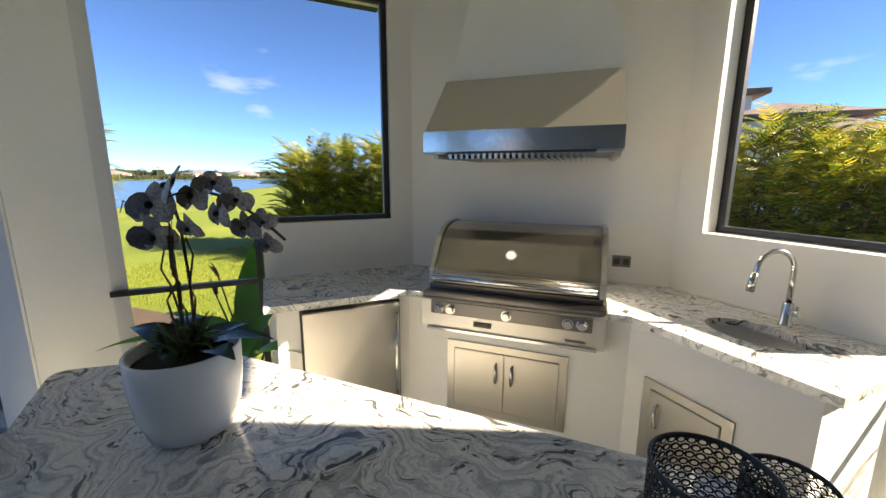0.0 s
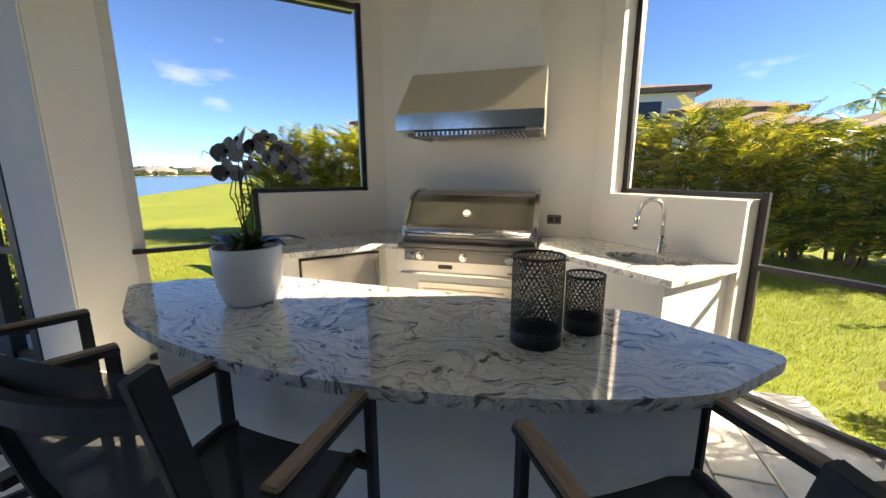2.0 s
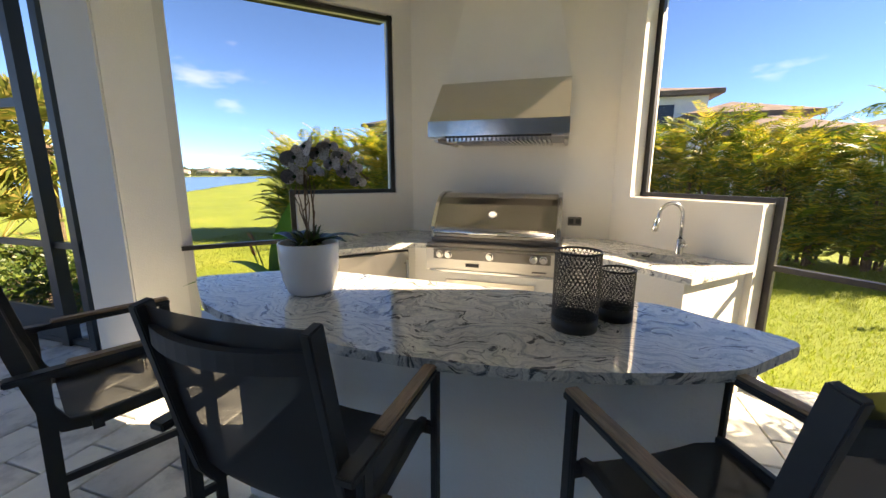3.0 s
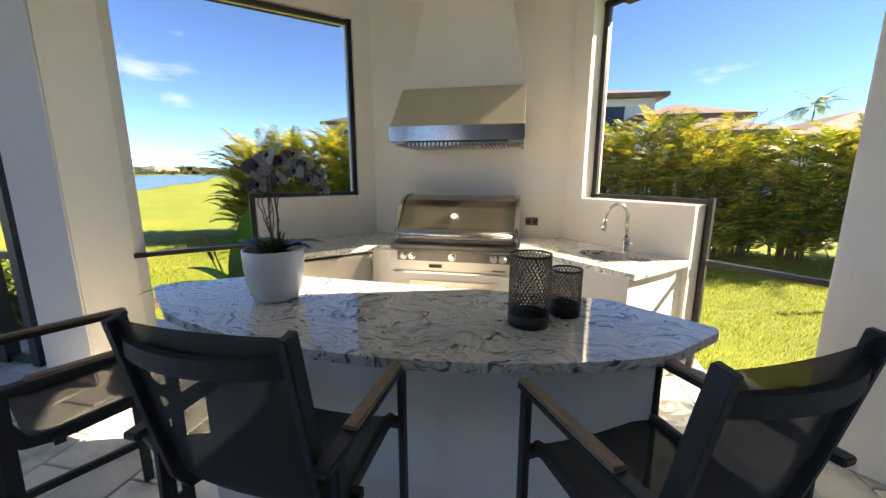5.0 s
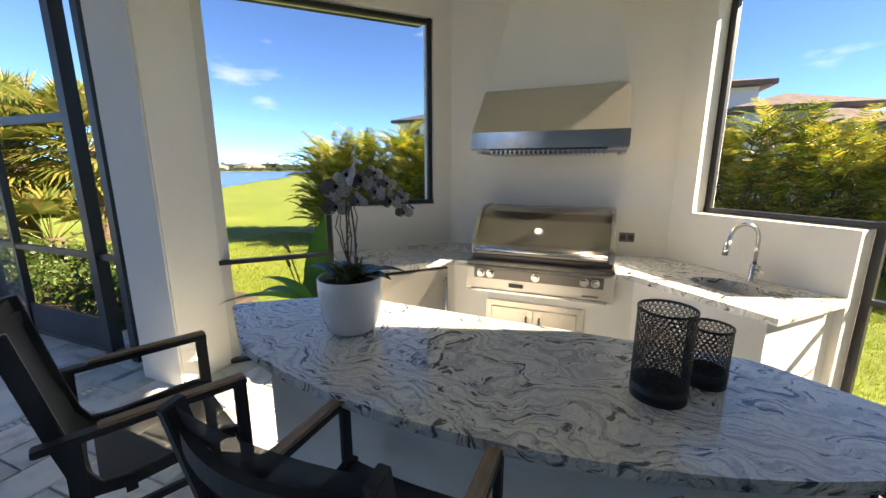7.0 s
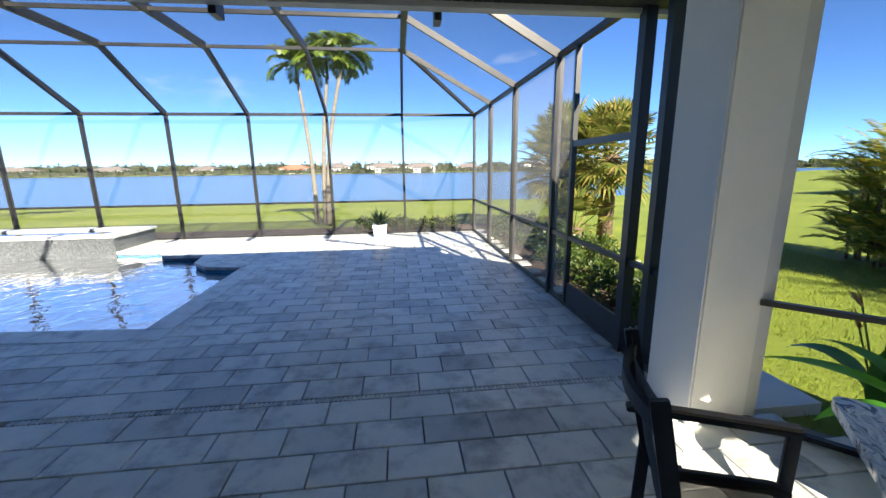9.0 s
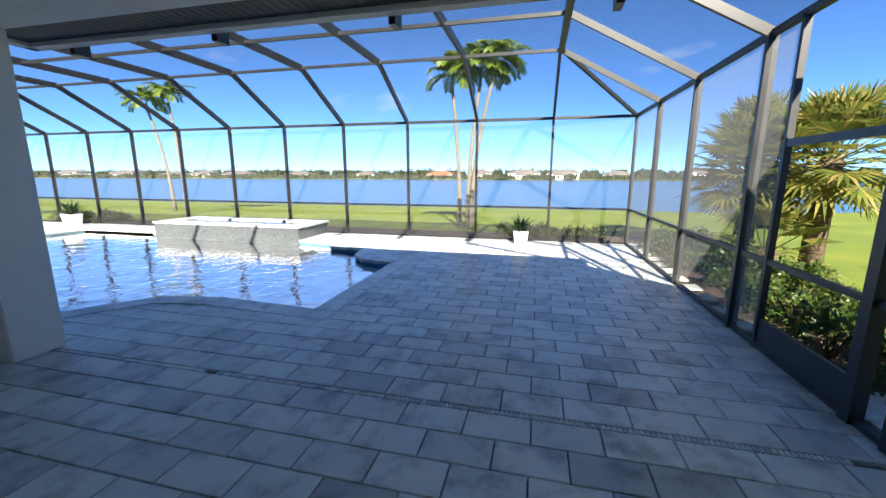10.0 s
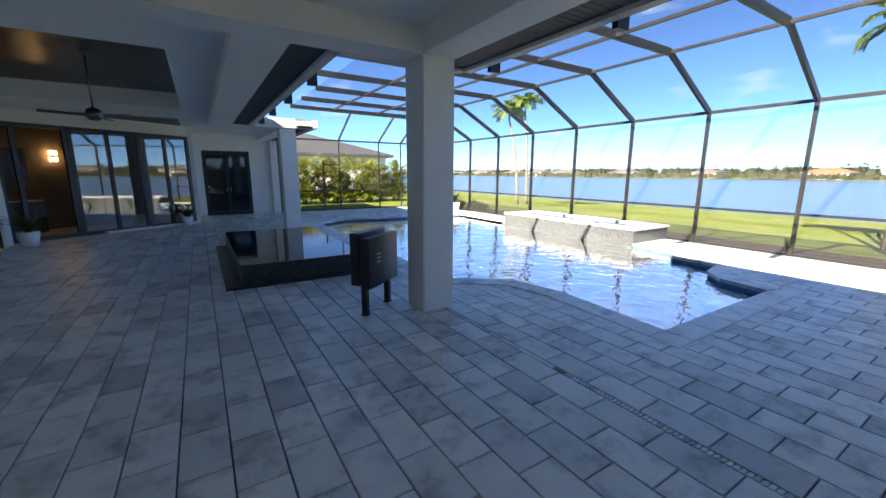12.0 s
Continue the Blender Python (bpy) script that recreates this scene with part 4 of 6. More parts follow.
def access_door(at, rz, w, h, leaves, label):
    t = thing("access_door", at, label, "cabinet door", "", rz)
    f = 0.045
    bm = boxes((-w / 2, w / 2, -0.012, 0, 0, f), (-w / 2, w / 2, -0.012, 0, h - f, h), (-w / 2, -w / 2 + f, -0.012, 0, f, h - f), (w / 2 - f, w / 2, -0.012, 0, f, h - f))
    part("frame", bm, STEEL_V, t)
    lw = (w - 2 * f - 0.004) / leaves
    for k in range(leaves):
        x0 = -w / 2 + f + 0.002 + k * lw
        d = part("door", boxes((x0 + 0.003, x0 + lw - 0.003, -0.020, 0.0, f + 0.004, h - f - 0.004)), STEEL_V, t, "", 0.003)
        hx = (x0 + lw - 0.05) if (leaves == 2 and k == 0) else x0 + 0.05
        zc = h - f - 0.13
        bm = bmesh.new()
        add_tube(bm, [(hx, -0.018, zc + 0.065), (hx, -0.04, zc + 0.055), (hx, -0.047, zc), (hx, -0.04, zc - 0.055), (hx, -0.018, zc - 0.065)], [0.007, 0.009, 0.011, 0.009, 0.007], 10)
        part("handle", bm, STEEL_POLISHED, d, "curved chrome pull handle")
    return t


access_door((-0.50, FRONT_Y - 0.002, 0.13), 0, 0.75, 0.49, 2, "double stainless steel access doors set below the grill")
rx, ry = wing(1, 0.62, -DEPTH - 0.002)
access_door((rx, ry, 0.12), -45, 0.44, 0.50, 1, "single stainless steel access door set below the sink")

fx, fy = wing(-1, 0.66, -DEPTH - 0.002)
fridge = thing("refrigerator", (fx, fy, 0), "built-in stainless steel outdoor refrigerator with a bar handle", "refrigerator", "", 45)
# Black plate behind the door gives its gap a painted shade.
part("trim", boxes((-0.31, 0.31, -0.01, 0, 0.06, 0.868)), BLACK_METAL, fridge, "black plate standing for the shaded door gap")
part("door", boxes((-0.297, 0.297, -0.045, -0.008, 0.10, 0.855)), STEEL_V, fridge, "brushed stainless door", 0.004)
part("kick_grille", boxes((-0.297, 0.297, -0.03, -0.008, 0.02, 0.09)), BLACK_METAL, fridge)
bm = bmesh.new()
add_tube(bm, [(0.265, -0.085, 0.16), (0.265, -0.085, 0.80)], 0.012, 12)
part("handle", bm, STEEL_POLISHED, fridge, "upright tube handle")
for z in (0.20, 0.76):
    bm = bmesh.new()
    add_tube(bm, [(0.265, -0.085, z), (0.265, -0.04, z)], 0.008, 8)
    part("handle_mount", bm, STEEL_POLISHED, fridge)

outlet = thing("outlet", (0.165, 3.148, 1.075), "dark outdoor socket plate on the wall", "outlet")
part("plate", boxes((-0.06, 0.06, -0.014, 0, -0.035, 0.045)), STEEL_DARK, outlet, "", 0.004)
for x in (-0.03, 0.03):
    part("socket", boxes((x - 0.02, x + 0.02, -0.018, -0.013, -0.018, 0.028)), BLACK_METAL, outlet)

# bar
def rounded(pts, r=0.05, n=5):
    out = []
    m = len(pts)
    for i in range(m):
        p0, p, p1 = Vector(pts[i - 1]), Vector(pts[i]), Vector(pts[(i + 1) % m])
        a, b = (p0 - p), (p1 - p)
        ra = min(r, a.length * 0.45, b.length * 0.45)
        a, b = p + a.normalized() * ra, p + b.normalized() * ra
        for k in range(n + 1):
            u = k / n
            q = a * (1 - u) ** 2 + p * 2 * u * (1 - u) + b * u * u
            out.append((q.x, q.y))
    return out


BAR_Z = 0.945
arc = [(-0.44 + 1.04 * math.sin(radians(a)) / math.sin(radians(40)), 0.42 + 0.22 * (1 - math.cos(radians(a))) / (1 - math.cos(radians(40)))) for a in range(-40, 41, 8)]
bar_pts = [(-1.40, 1.31), (-1.89, 0.96)] + arc + [(0.88, 0.92), (0.50, 1.22)]
bar = thing("bar_counter", (0, 0, 0), "boat-shaped bar with polished veined granite top and white base", "bar counter")
soft = rounded(bar_pts, 0.06)
bm = bmesh.new()
add_prism(bm, ccw(soft), BAR_Z - 0.038, BAR_Z)
part("top", bm, GRANITE, bar, "polished granite slab with charcoal and grey veins", 0.004)
part("base", prism([(-1.30, 1.18)] + [(-1.30, 0.62)] + [(0.55, 0.62)] + [(0.50, 1.18)], 0, BAR_Z - 0.039), STUCCO, bar, "white textured stucco base", 0.008)
# bar chairs
def make_chair():
    c = thing("bar_chair", (0, 0, 0), "charcoal aluminium bar chair with mesh sling and teak armrests", "chair", "chairs at the bar")
    W, SZ, AZ, TOP = 0.265, 0.70, 0.905, 1.235
    for s in (-1, 1):
        bm = bmesh.new()
        add_bar(bm, (s * W, 0.255, 0), (s * W, 0.255, AZ - 0.012), 0.022, 0.042, (0, 1, 0))
        part("front_leg", bm, CHAIR_METAL, c, "", 0.004)
        bm = bmesh.new()
        add_bar(bm, (s * W, -0.215, 0), (s * W, -0.19, AZ - 0.012), 0.022, 0.042, (0, 1, 0))
        part("back_leg", bm, CHAIR_METAL, c, "", 0.004)
        bm = bmesh.new()
        add_bar(bm, (s * W, -0.27, AZ), (s * W, 0.276, AZ), 0.045, 0.022)
        a = part("arm_frame", bm, CHAIR_METAL, c, "", 0.004)
        bm = bmesh.new()
        add_bar(bm, (s * W, -0.13, AZ + 0.016), (s * W, 0.274, AZ + 0.016), 0.044, 0.014)
        part("armrest", bm, TEAK, a, "weathered brown teak armrest", 0.005)
        bm = bmesh.new()
        pts = [(s * 0.225, 0.245, SZ - 0.012), (s * 0.225, 0.20, SZ + 0.004), (s * 0.225, -0.08, SZ - 0.015), (s * 0.225, -0.155, SZ - 0.002), (s * 0.225, -0.19, SZ + 0.06), (s * 0.225, -0.222, AZ), (s * 0.225, -0.285, TOP)]
        add_sweep(bm, pts, 0.045, 0.024, (1, 0, 0))
        part("side_rail", bm, CHAIR_METAL, c, "", 0.003)
        for y in (-0.08, 0.245):
            bm = bmesh.new()
            add_bar(bm, (s * 0.225, y, SZ - 0.02), (s * W, y, SZ - 0.02), 0.03, 0.03)
            part("bracket", bm, CHAIR_METAL, c)
        bm = bmesh.new()
        add_bar(bm, (s * 0.225, -0.215, AZ - 0.006), (s * (W + 0.005), -0.215, AZ - 0.006), 0.05, 0.02)
        part("arm_bracket", bm, CHAIR_METAL, c, "", 0.004)
        bm = bmesh.new()
        add_bar(bm, (s * W, -0.21, 0.22), (s * W, 0.25, 0.22), 0.02, 0.035)
        part("stretcher", bm, CHAIR_METAL, c)
    for y in (0.25, -0.21):
        bm = bmesh.new()
        add_bar(bm, (-W, y, 0.28 if y > 0 else 0.22), (W, y, 0.28 if y > 0 else 0.22), 0.02, 0.035)
        part("footrest", bm, CHAIR_METAL, c)
    # curved top rail
    bm = bmesh.new()
    add_sweep(bm, [(0.225 * u / 6, -0.268 - 0.055 * (1 - u * u / 36), TOP - 0.075) for u in range(-6, 7)], 0.02, 0.045, (0, 0, 1))
    part("back_rail", bm, CHAIR_METAL, c)
    # sling
    prof = [(0.245, SZ - 0.002), (0.20, SZ + 0.012), (0.05, SZ - 0.012), (-0.08, SZ - 0.018), (-0.15, SZ + 0.0), (-0.185, SZ + 0.06), (-0.20, SZ + 0.14), (-0.221, AZ), (-0.250, AZ + 0.15), (-0.283, TOP - 0.005)]
    for nm, rows in (("seat", prof[:5]), ("backrest", prof[4:])):
        bm = bmesh.new()
        grid = []
        for k, (y, z) in enumerate(rows):
            grid.append([bm.verts.new((0.222 * (-1 + 2 * i / 8), y - (0.02 if nm == "backrest" else 0) * (1 - (-1 + 2 * i / 8) ** 2), z - (0.015 if nm == "seat" else 0) * (1 - (-1 + 2 * i / 8) ** 2))) for i in range(9)])
        for a, b in zip(grid, grid[1:]):
            for i in range(8):
                bm.faces.new((a[i], a[i + 1], b[i + 1], b[i])).smooth = True
        part(nm, bm, SLING, c, "taut black mesh sling")
    return c


chair = make_chair()
CHAIRS = [(-0.585, 0.225, -2.0), (0.474, 0.325, 31.0), (-1.61, 0.325, -24.0)]
chair.matrix_basis = pose(CHAIRS[0][0], CHAIRS[0][1], 0, 0, 0, CHAIRS[0][2])
for x, y, rz in CHAIRS[1:]:
    copy_thing(chair, pose(x, y, 0, 0, 0, rz))


# lanterns
def lantern(at, r, h):
    t = thing("lantern", at, "tall black pierced-metal candle lantern on the bar", "lantern", "pierced lanterns on the bar")
    bm = bmesh.new()
    rows = max(4, round(h / 0.016))
    cols = round(2 * math.pi * r / 0.0165)
    zs = [0.045 + (h - 0.051) * k / rows for k in range(rows + 1)]
    def on(a, z, rr=r):
        return (rr * math.cos(a), rr * math.sin(a), z)
    step = 2 * math.pi / cols
    for j in range(rows):
        zc = (zs[j] + zs[j + 1]) / 2
        hz = (zs[j + 1] - zs[j]) / 2
        for i in range(cols):
            a0 = i * step + (0.5 * step if j % 2 else 0)
            ring = []
            m = 8
            for rad in (1.10, 0.66):
                for kind in (r, r - 0.002):
                    ring.append([bm.verts.new(on(a0 + rad * 0.5 * step * math.cos(2 * math.pi * k / m), zc + rad * hz * math.sin(2 * math.pi * k / m), kind)) for k in range(m)])
            for k in range(m):
                q = (k + 1) % m
                bm.faces.new((ring[0][k], ring[0][q], ring[2][q], ring[2][k]))
                bm.faces.new((ring[2][k], ring[2][q], ring[3][q], ring[3][k]))
    part("pierced_shell", bm, BLACK_METAL, t, "black metal shell pierced with rings")
    bm = bmesh.new()
    add_lathe(bm, [(0.001, 0.0), (r, 0.0), (r + 0.001, 0.05), (r - 0.003, 0.05), (r - 0.003, 0.008), (0.001, 0.008)], 40)
    part("base", bm, BLACK_METAL, t)
    bm = bmesh.new()
    add_lathe(bm, [(r - 0.003, h - 0.008), (r + 0.001, h - 0.008), (r + 0.001, h), (r - 0.003, h), (r - 0.003, h - 0.008)], 40)
    part("rim", bm, BLACK_METAL, t)


lantern((0.12, 0.83, BAR_Z), 0.083, 0.295)
lantern((0.277, 0.975, BAR_Z), 0.066, 0.205)

# orchid
PX, PY = -1.095, 0.915
orchid = thing("orchid_plant", (PX, PY, BAR_Z), "speckled grey orchid with dark leaves in a white pot", "plant")
bm = bmesh.new()
add_lathe(bm, [(0.001, 0.0), (0.085, 0.0), (0.105, 0.012), (0.128, 0.08), (0.138, 0.16), (0.140, 0.245), (0.136, 0.25), (0.130, 0.245), (0.128, 0.21), (0.001, 0.205)], 48)
part("pot", bm, CERAMIC, orchid, "glossy white rounded ceramic pot")
bm = bmesh.new()
add_lathe(bm, [(0.128, 0.212), (0.07, 0.232), (0.001, 0.236)], 24)
part("soil", bm, SOIL, orchid)


def leaf(bm, base, direction, length, width, lift=0.3, droop=0.6, n=7):
    """A long curved blade with a folded midrib."""
    base, d = Vector(base), Vector(direction).normalized()
    side = d.cross(Vector((0, 0, 1)))
    if side.length < 1e-3:
        side = Vector((1, 0, 0))
    side.normalize()
    rows = []
    p, ang = base, lift
    flat = Vector((d.x, d.y, 0)).normalized() if math.hypot(d.x, d.y) > 1e-3 else Vector((1, 0, 0))
    for k in range(n + 1):
        u = k / n
        w = width * math.sin(math.pi * min(1, 0.12 + 0.88 * u) ** 0.8) * 0.5 + 0.002
        up = Vector((0, 0, 1)) * math.cos(ang) - flat * math.sin(ang)
        rows.append([bm.verts.new(p + side * w + up * w * 0.25), bm.verts.new(p), bm.verts.new(p - side * w + up * w * 0.25)])
        p = p + (flat * math.cos(ang) + Vector((0, 0, 1)) * math.sin(ang)) * (length / n)
        ang -= droop / n * 2
    for a, b in zip(rows, rows[1:]):
        for i in (0, 1):
            bm.faces.new((a[i], a[i + 1], b[i + 1], b[i])).smooth = True


rnd = random.Random(4)
for ang, ln in ((178, 0.20), (140, 0.19), (22, 0.21), (-8, 0.19), (75, 0.15)):
    bm = bmesh.new()
    a = radians(ang)
    leaf(bm, (0.03 * math.cos(a), 0.03 * math.sin(a), 0.225), (math.cos(a), math.sin(a), 0), ln * 1.1, 0.088, 0.62, 0.5)
    part("leaf", bm, LEAF_DARK, orchid, "broad dark green leaf")
bm = bmesh.new()
for k in range(46):
    a = rnd.uniform(0, 6.28)
    leaf(bm, (rnd.uniform(-.05, .05), rnd.uniform(-.05, .05), 0.225), (math.cos(a), math.sin(a), 0), rnd.uniform(0.06, 0.14), 0.012, rnd.uniform(0.7, 1.4), 0.6, 4)
part("grass_tuft", bm, LEAF_SHRUB, orchid)
stems = [[(0.0, 0.0, 0.22), (-0.01, 0.01, 0.40), (0.0, 0.0, 0.56), (0.02, -0.01, 0.66), (0.07, 0.03, 0.68), (0.14, 0.07, 0.655), (0.20, 0.11, 0.60), (0.25, 0.14, 0.54)],
         [(0.02, 0.02, 0.22), (0.025, 0.02, 0.42), (0.0, 0.03, 0.58), (-0.03, 0.03, 0.68)]]
for s in stems:
    bm = bmesh.new()
    add_tube(bm, s, 0.004, 8)
    part("stem", bm, BARK_DARK, orchid, "thin brown flower stem")
for k in range(5):
    bm = bmesh.new()
    x, y = rnd.uniform(-0.09, 0.09), rnd.uniform(-0.03, 0.05)
    pts = [(x * 0.3, y, 0.22)]
    for j in range(1, 8):
        pts.append((x * min(1, j / 4) + rnd.uniform(-.012, .012), y + rnd.uniform(-.01, .01), 0.22 + j * rnd.uniform(0.045, 0.058)))
    add_tube(bm, pts, [0.0028] * 6 + [0.002, 0.001], 6)
    part("twig", bm, BARK_DARK, orchid, "curly dark twig")
bm = bmesh.new()
add_tube(bm, [(-0.04, 0.0, 0.63), (-0.10, 0.0, 0.655), (-0.14, 0.0, 0.63), (-0.17, 0.0, 0.645), (-0.19, 0.0, 0.61)], [0.004, 0.003, 0.003, 0.002, 0.001], 6)
part("tendril", bm, BARK_DARK, orchid)


def flower(at, r, yaw, tilt):
    bm = bmesh.new()
    m = pose(*at, tilt, 0, yaw)
    for k, (ang, sx, sy) in enumerate(((90, .80, .84), (210, .80, .84), (330, .80, .84), (0, 1.18, .98), (180, 1.18, .98))):
        a = radians(ang)
        cx, cz = math.cos(a) * r * 0.55, math.sin(a) * r * 0.55
        dy = -0.006 * (k > 2) - 0.002
        n = 10
        centre = bm.verts.new(m @ Vector((cx, dy - 0.008, cz)))
        rim = []
        for j in range(n):
            b = 2 * math.pi * j / n
            lx, lz = math.cos(b) * r * 0.62 * sy, math.sin(b) * r * 0.52 * sx
            x, z = lx * math.cos(a) - lz * math.sin(a), lx * math.sin(a) + lz * math.cos(a)
            rim.append(bm.verts.new(m @ Vector((cx + x, dy + 0.004 * math.sin(2 * b + k), cz + z))))
        for j in range(n):
            bm.faces.new((centre, rim[j], rim[(j + 1) % n])).smooth = True
    fl = part("flower", bm, PETAL, orchid, "speckled grey-mauve orchid bloom")
    bm = bmesh.new()
    c = m @ Vector((0, -0.015, 0))
    bmesh.ops.create_uvsphere(bm, u_segments=8, v_segments=6, radius=r * 0.16, matrix=Matrix.Translation(c))
    part("flower_lip", bm, LEAF_DARK, fl, "dark flower centre")


def along(x, z):
    """Sets the sprays of blooms along the arching stem."""
    return (x * 0.92, max(0.0, x) * 0.55 - 0.012, z - 0.03 - max(0.0, x) * 0.15)


for at, r, yaw, tilt in (((-0.035, -0.015, 0.665), 0.062, 10, -15), ((0.025, -0.02, 0.715), 0.062, -20, -25), ((-0.045, -0.01, 0.585), 0.055, 20, 10), ((0.075, -0.01, 0.70), 0.05, 0, -10),
                         ((0.115, 0.0, 0.735), 0.042, 40, -30), ((0.13, -0.01, 0.665), 0.05, -10, 0), ((0.165, 0.0, 0.70), 0.04, 30, -20), ((0.185, 0.0, 0.635), 0.046, 0, 10), ((0.22, 0.02, 0.655), 0.036, 35, 0),
                         ((0.235, 0.02, 0.595), 0.036, 10, 15), ((0.06, 0.01, 0.62), 0.04, 0, 20)):
    flower(along(at[0], at[2]), r * 0.98, yaw * 1.6, tilt)

# ---- pool side ----
def slab_ring(name, label):
    t = tagged(new(name), label, "coping", "", "structure")
    lp = ccw(POOL)
    for side_no, ((x0, y0), (x1, y1)) in enumerate(zip(lp, lp[1:] + lp[:1])):
        lift = 0.006 + 0.004 * (side_no % 3)
        a, b = Vector((x0, y0)), Vector((x1, y1))
        ln = (b - a).length
        d = (b - a) / ln
        nrm = Vector((d.y, -d.x))
        n = max(1, round(ln / 0.45))
        if x0 == x1 == -10.20:
            continue  # the spa wall stands here
        for k in range(n):
            p, q = a + d * (ln * k / n + 0.003), a + d * (ln * (k + 1) / n - 0.003)
            part("coping_stone", prism([tuple(p - nrm * 0.02), tuple(q - nrm * 0.02), tuple(q + nrm * 0.30), tuple(p + nrm * 0.30)], -0.05, lift), PAVER, t)
    for i, (x, y) in enumerate(lp):
        p0, p, p1 = Vector(lp[i - 1]), Vector((x, y)), Vector(lp[(i + 1) % len(lp)])
        d0, d1 = (p - p0).normalized(), (p1 - p).normalized()
        if d0.x * d1.y - d0.y * d1.x > 0.15:
            n0, n1 = Vector((d0.y, -d0.x)), Vector((d1.y, -d1.x))
            mid = p + (n0 + n1).normalized() * (0.30 / max(0.5, math.sqrt((1 + n0.dot(n1)) / 2)))
            part("coping_stone", prism([tuple(p), tuple(p + n0 * 0.298), tuple(mid), tuple(p + n1 * 0.298)], -0.05, 0.004), PAVER, t)
    return t


slab_ring("pool_coping", "grey concrete coping stones around the pool")
spa = thing("raised_spa", (-10.95, -9.55, 0), "raised rectangular spa clad in grey mosaic beside the pool", "spa")
part("wall", boxes((-0.75, 0.785, -2.45, 2.45, -1.4, 0.33)), MOSAIC, spa, "grey mosaic wall")
part("coping", boxes((-0.80, 0.80, -2.5, -2.1, 0.33, 0.385), (-0.80, 0.80, 2.1, 2.5, 0.33, 0.385), (-0.80, -0.42, -2.1, 2.1, 0.33, 0.385), (0.42, 0.82, -2.1, 2.1, 0.33, 0.385)), PAVER, spa, "pale stone coping", 0.006)
part("spa_water", boxes((-0.42, 0.42, -2.1, 2.1, 0.335, 0.34)), BLACK_WATER, spa)
feature = thing("water_feature", (-2.4, -9.95, 0), "low black-tiled water table with a glossy still surface", "water feature")
part("body", boxes((-1.0, 1.0, -2.0, 2.0, -0.2, 0.335)), PEBBLE, feature, "black pebble-tiled sides")
part("still_water", boxes((-0.99, 0.99, -1.99, 1.99, 0.336, 0.342)), BLACK_WATER, feature, "mirror-like dark water")
part("trough", boxes((1.0, 1.22, -2.1, 2.1, -0.1, 0.012), (-1.0, 1.22, 2.0, 2.1, -0.1, 0.012)), PEBBLE, feature, "dark drain channel")
fold = thing("folded_table", (-2.84, -6.0, 0), "black folded outdoor table standing on two square legs", "table", "", 37.6)
part("panel", boxes((-0.36, 0.36, -0.03, 0.10, 0.36, 0.98)), FURNITURE_BLACK, fold, "", 0.006)
part("panel", boxes((-0.33, 0.33, -0.19, -0.06, 0.38, 1.03)), FURNITURE_BLACK, fold, "", 0.006)
part("hinge", boxes((-0.28, 0.28, -0.06, -0.03, 0.50, 0.54)), FURNITURE_BLACK, fold)
for k in range(3):
    part("mark", boxes((0.10, 0.18, 0.1005, 0.103, 0.66 + k * 0.05, 0.675 + k * 0.05)), GUTTER, fold)
for x in (-0.28, 0.28):
    part("leg", boxes((x - 0.035, x + 0.035, -0.06, 0.01, 0, 0.38)), FURNITURE_BLACK, fold, "", 0.004)
    part("foot", boxes((x - 0.042, x + 0.042, -0.067, 0.017, 0, 0.02)), BLACK_METAL, fold)


def planter(at, s):
    t = thing("planter", at, "white square tapered planter with a spiky agave", "planter", "agave planters")
    bm = bmesh.new()
    r0, r1, h = 0.15 * s, 0.19 * s, 0.34 * s
    lo = [bm.verts.new((a * r0, b * r0, 0)) for a, b in ((-1, -1), (1, -1), (1, 1), (-1, 1))]
    hi = [bm.verts.new((a * r1, b * r1, h)) for a, b in ((-1, -1), (1, -1), (1, 1), (-1, 1))]
    inn = [bm.verts.new((a * r1 * 0.88, b * r1 * 0.88, h)) for a, b in ((-1, -1), (1, -1), (1, 1), (-1, 1))]
    dn = [bm.verts.new((a * r1 * 0.86, b * r1 * 0.86, h - 0.05)) for a, b in ((-1, -1), (1, -1), (1, 1), (-1, 1))]
    for A, B in ((lo, hi), (hi, inn), (inn, dn)):
        for k in range(4):
            bm.faces.new((A[k], A[(k + 1) % 4], B[(k + 1) % 4], B[k]))
    bm.faces.new(lo)
    part("pot", bm, CERAMIC, t, "white glazed square pot")
    part("soil", boxes((-r1 * .86, r1 * .86, -r1 * .86, r1 * .86, h - 0.06, h - 0.045)), SOIL, t)
    bm = bmesh.new()
    rr = random.Random(9)
    for k in range(34):
        a = k * 2.4
        leaf(bm, (0.02 * math.cos(a), 0.02 * math.sin(a), h - 0.05), (math.cos(a), math.sin(a), 0), rr.uniform(0.42, 0.58) * s, 0.075 * s, 0.45 + 1.0 * (k / 34), 0.22, 6)
    part("agave", bm, LEAF_AGAVE, t, "grey-green spiky agave leaves")


planter((-11.2, -1.17, 0), 1.0)
planter((-11.2, -16.9, 0), 1.15)

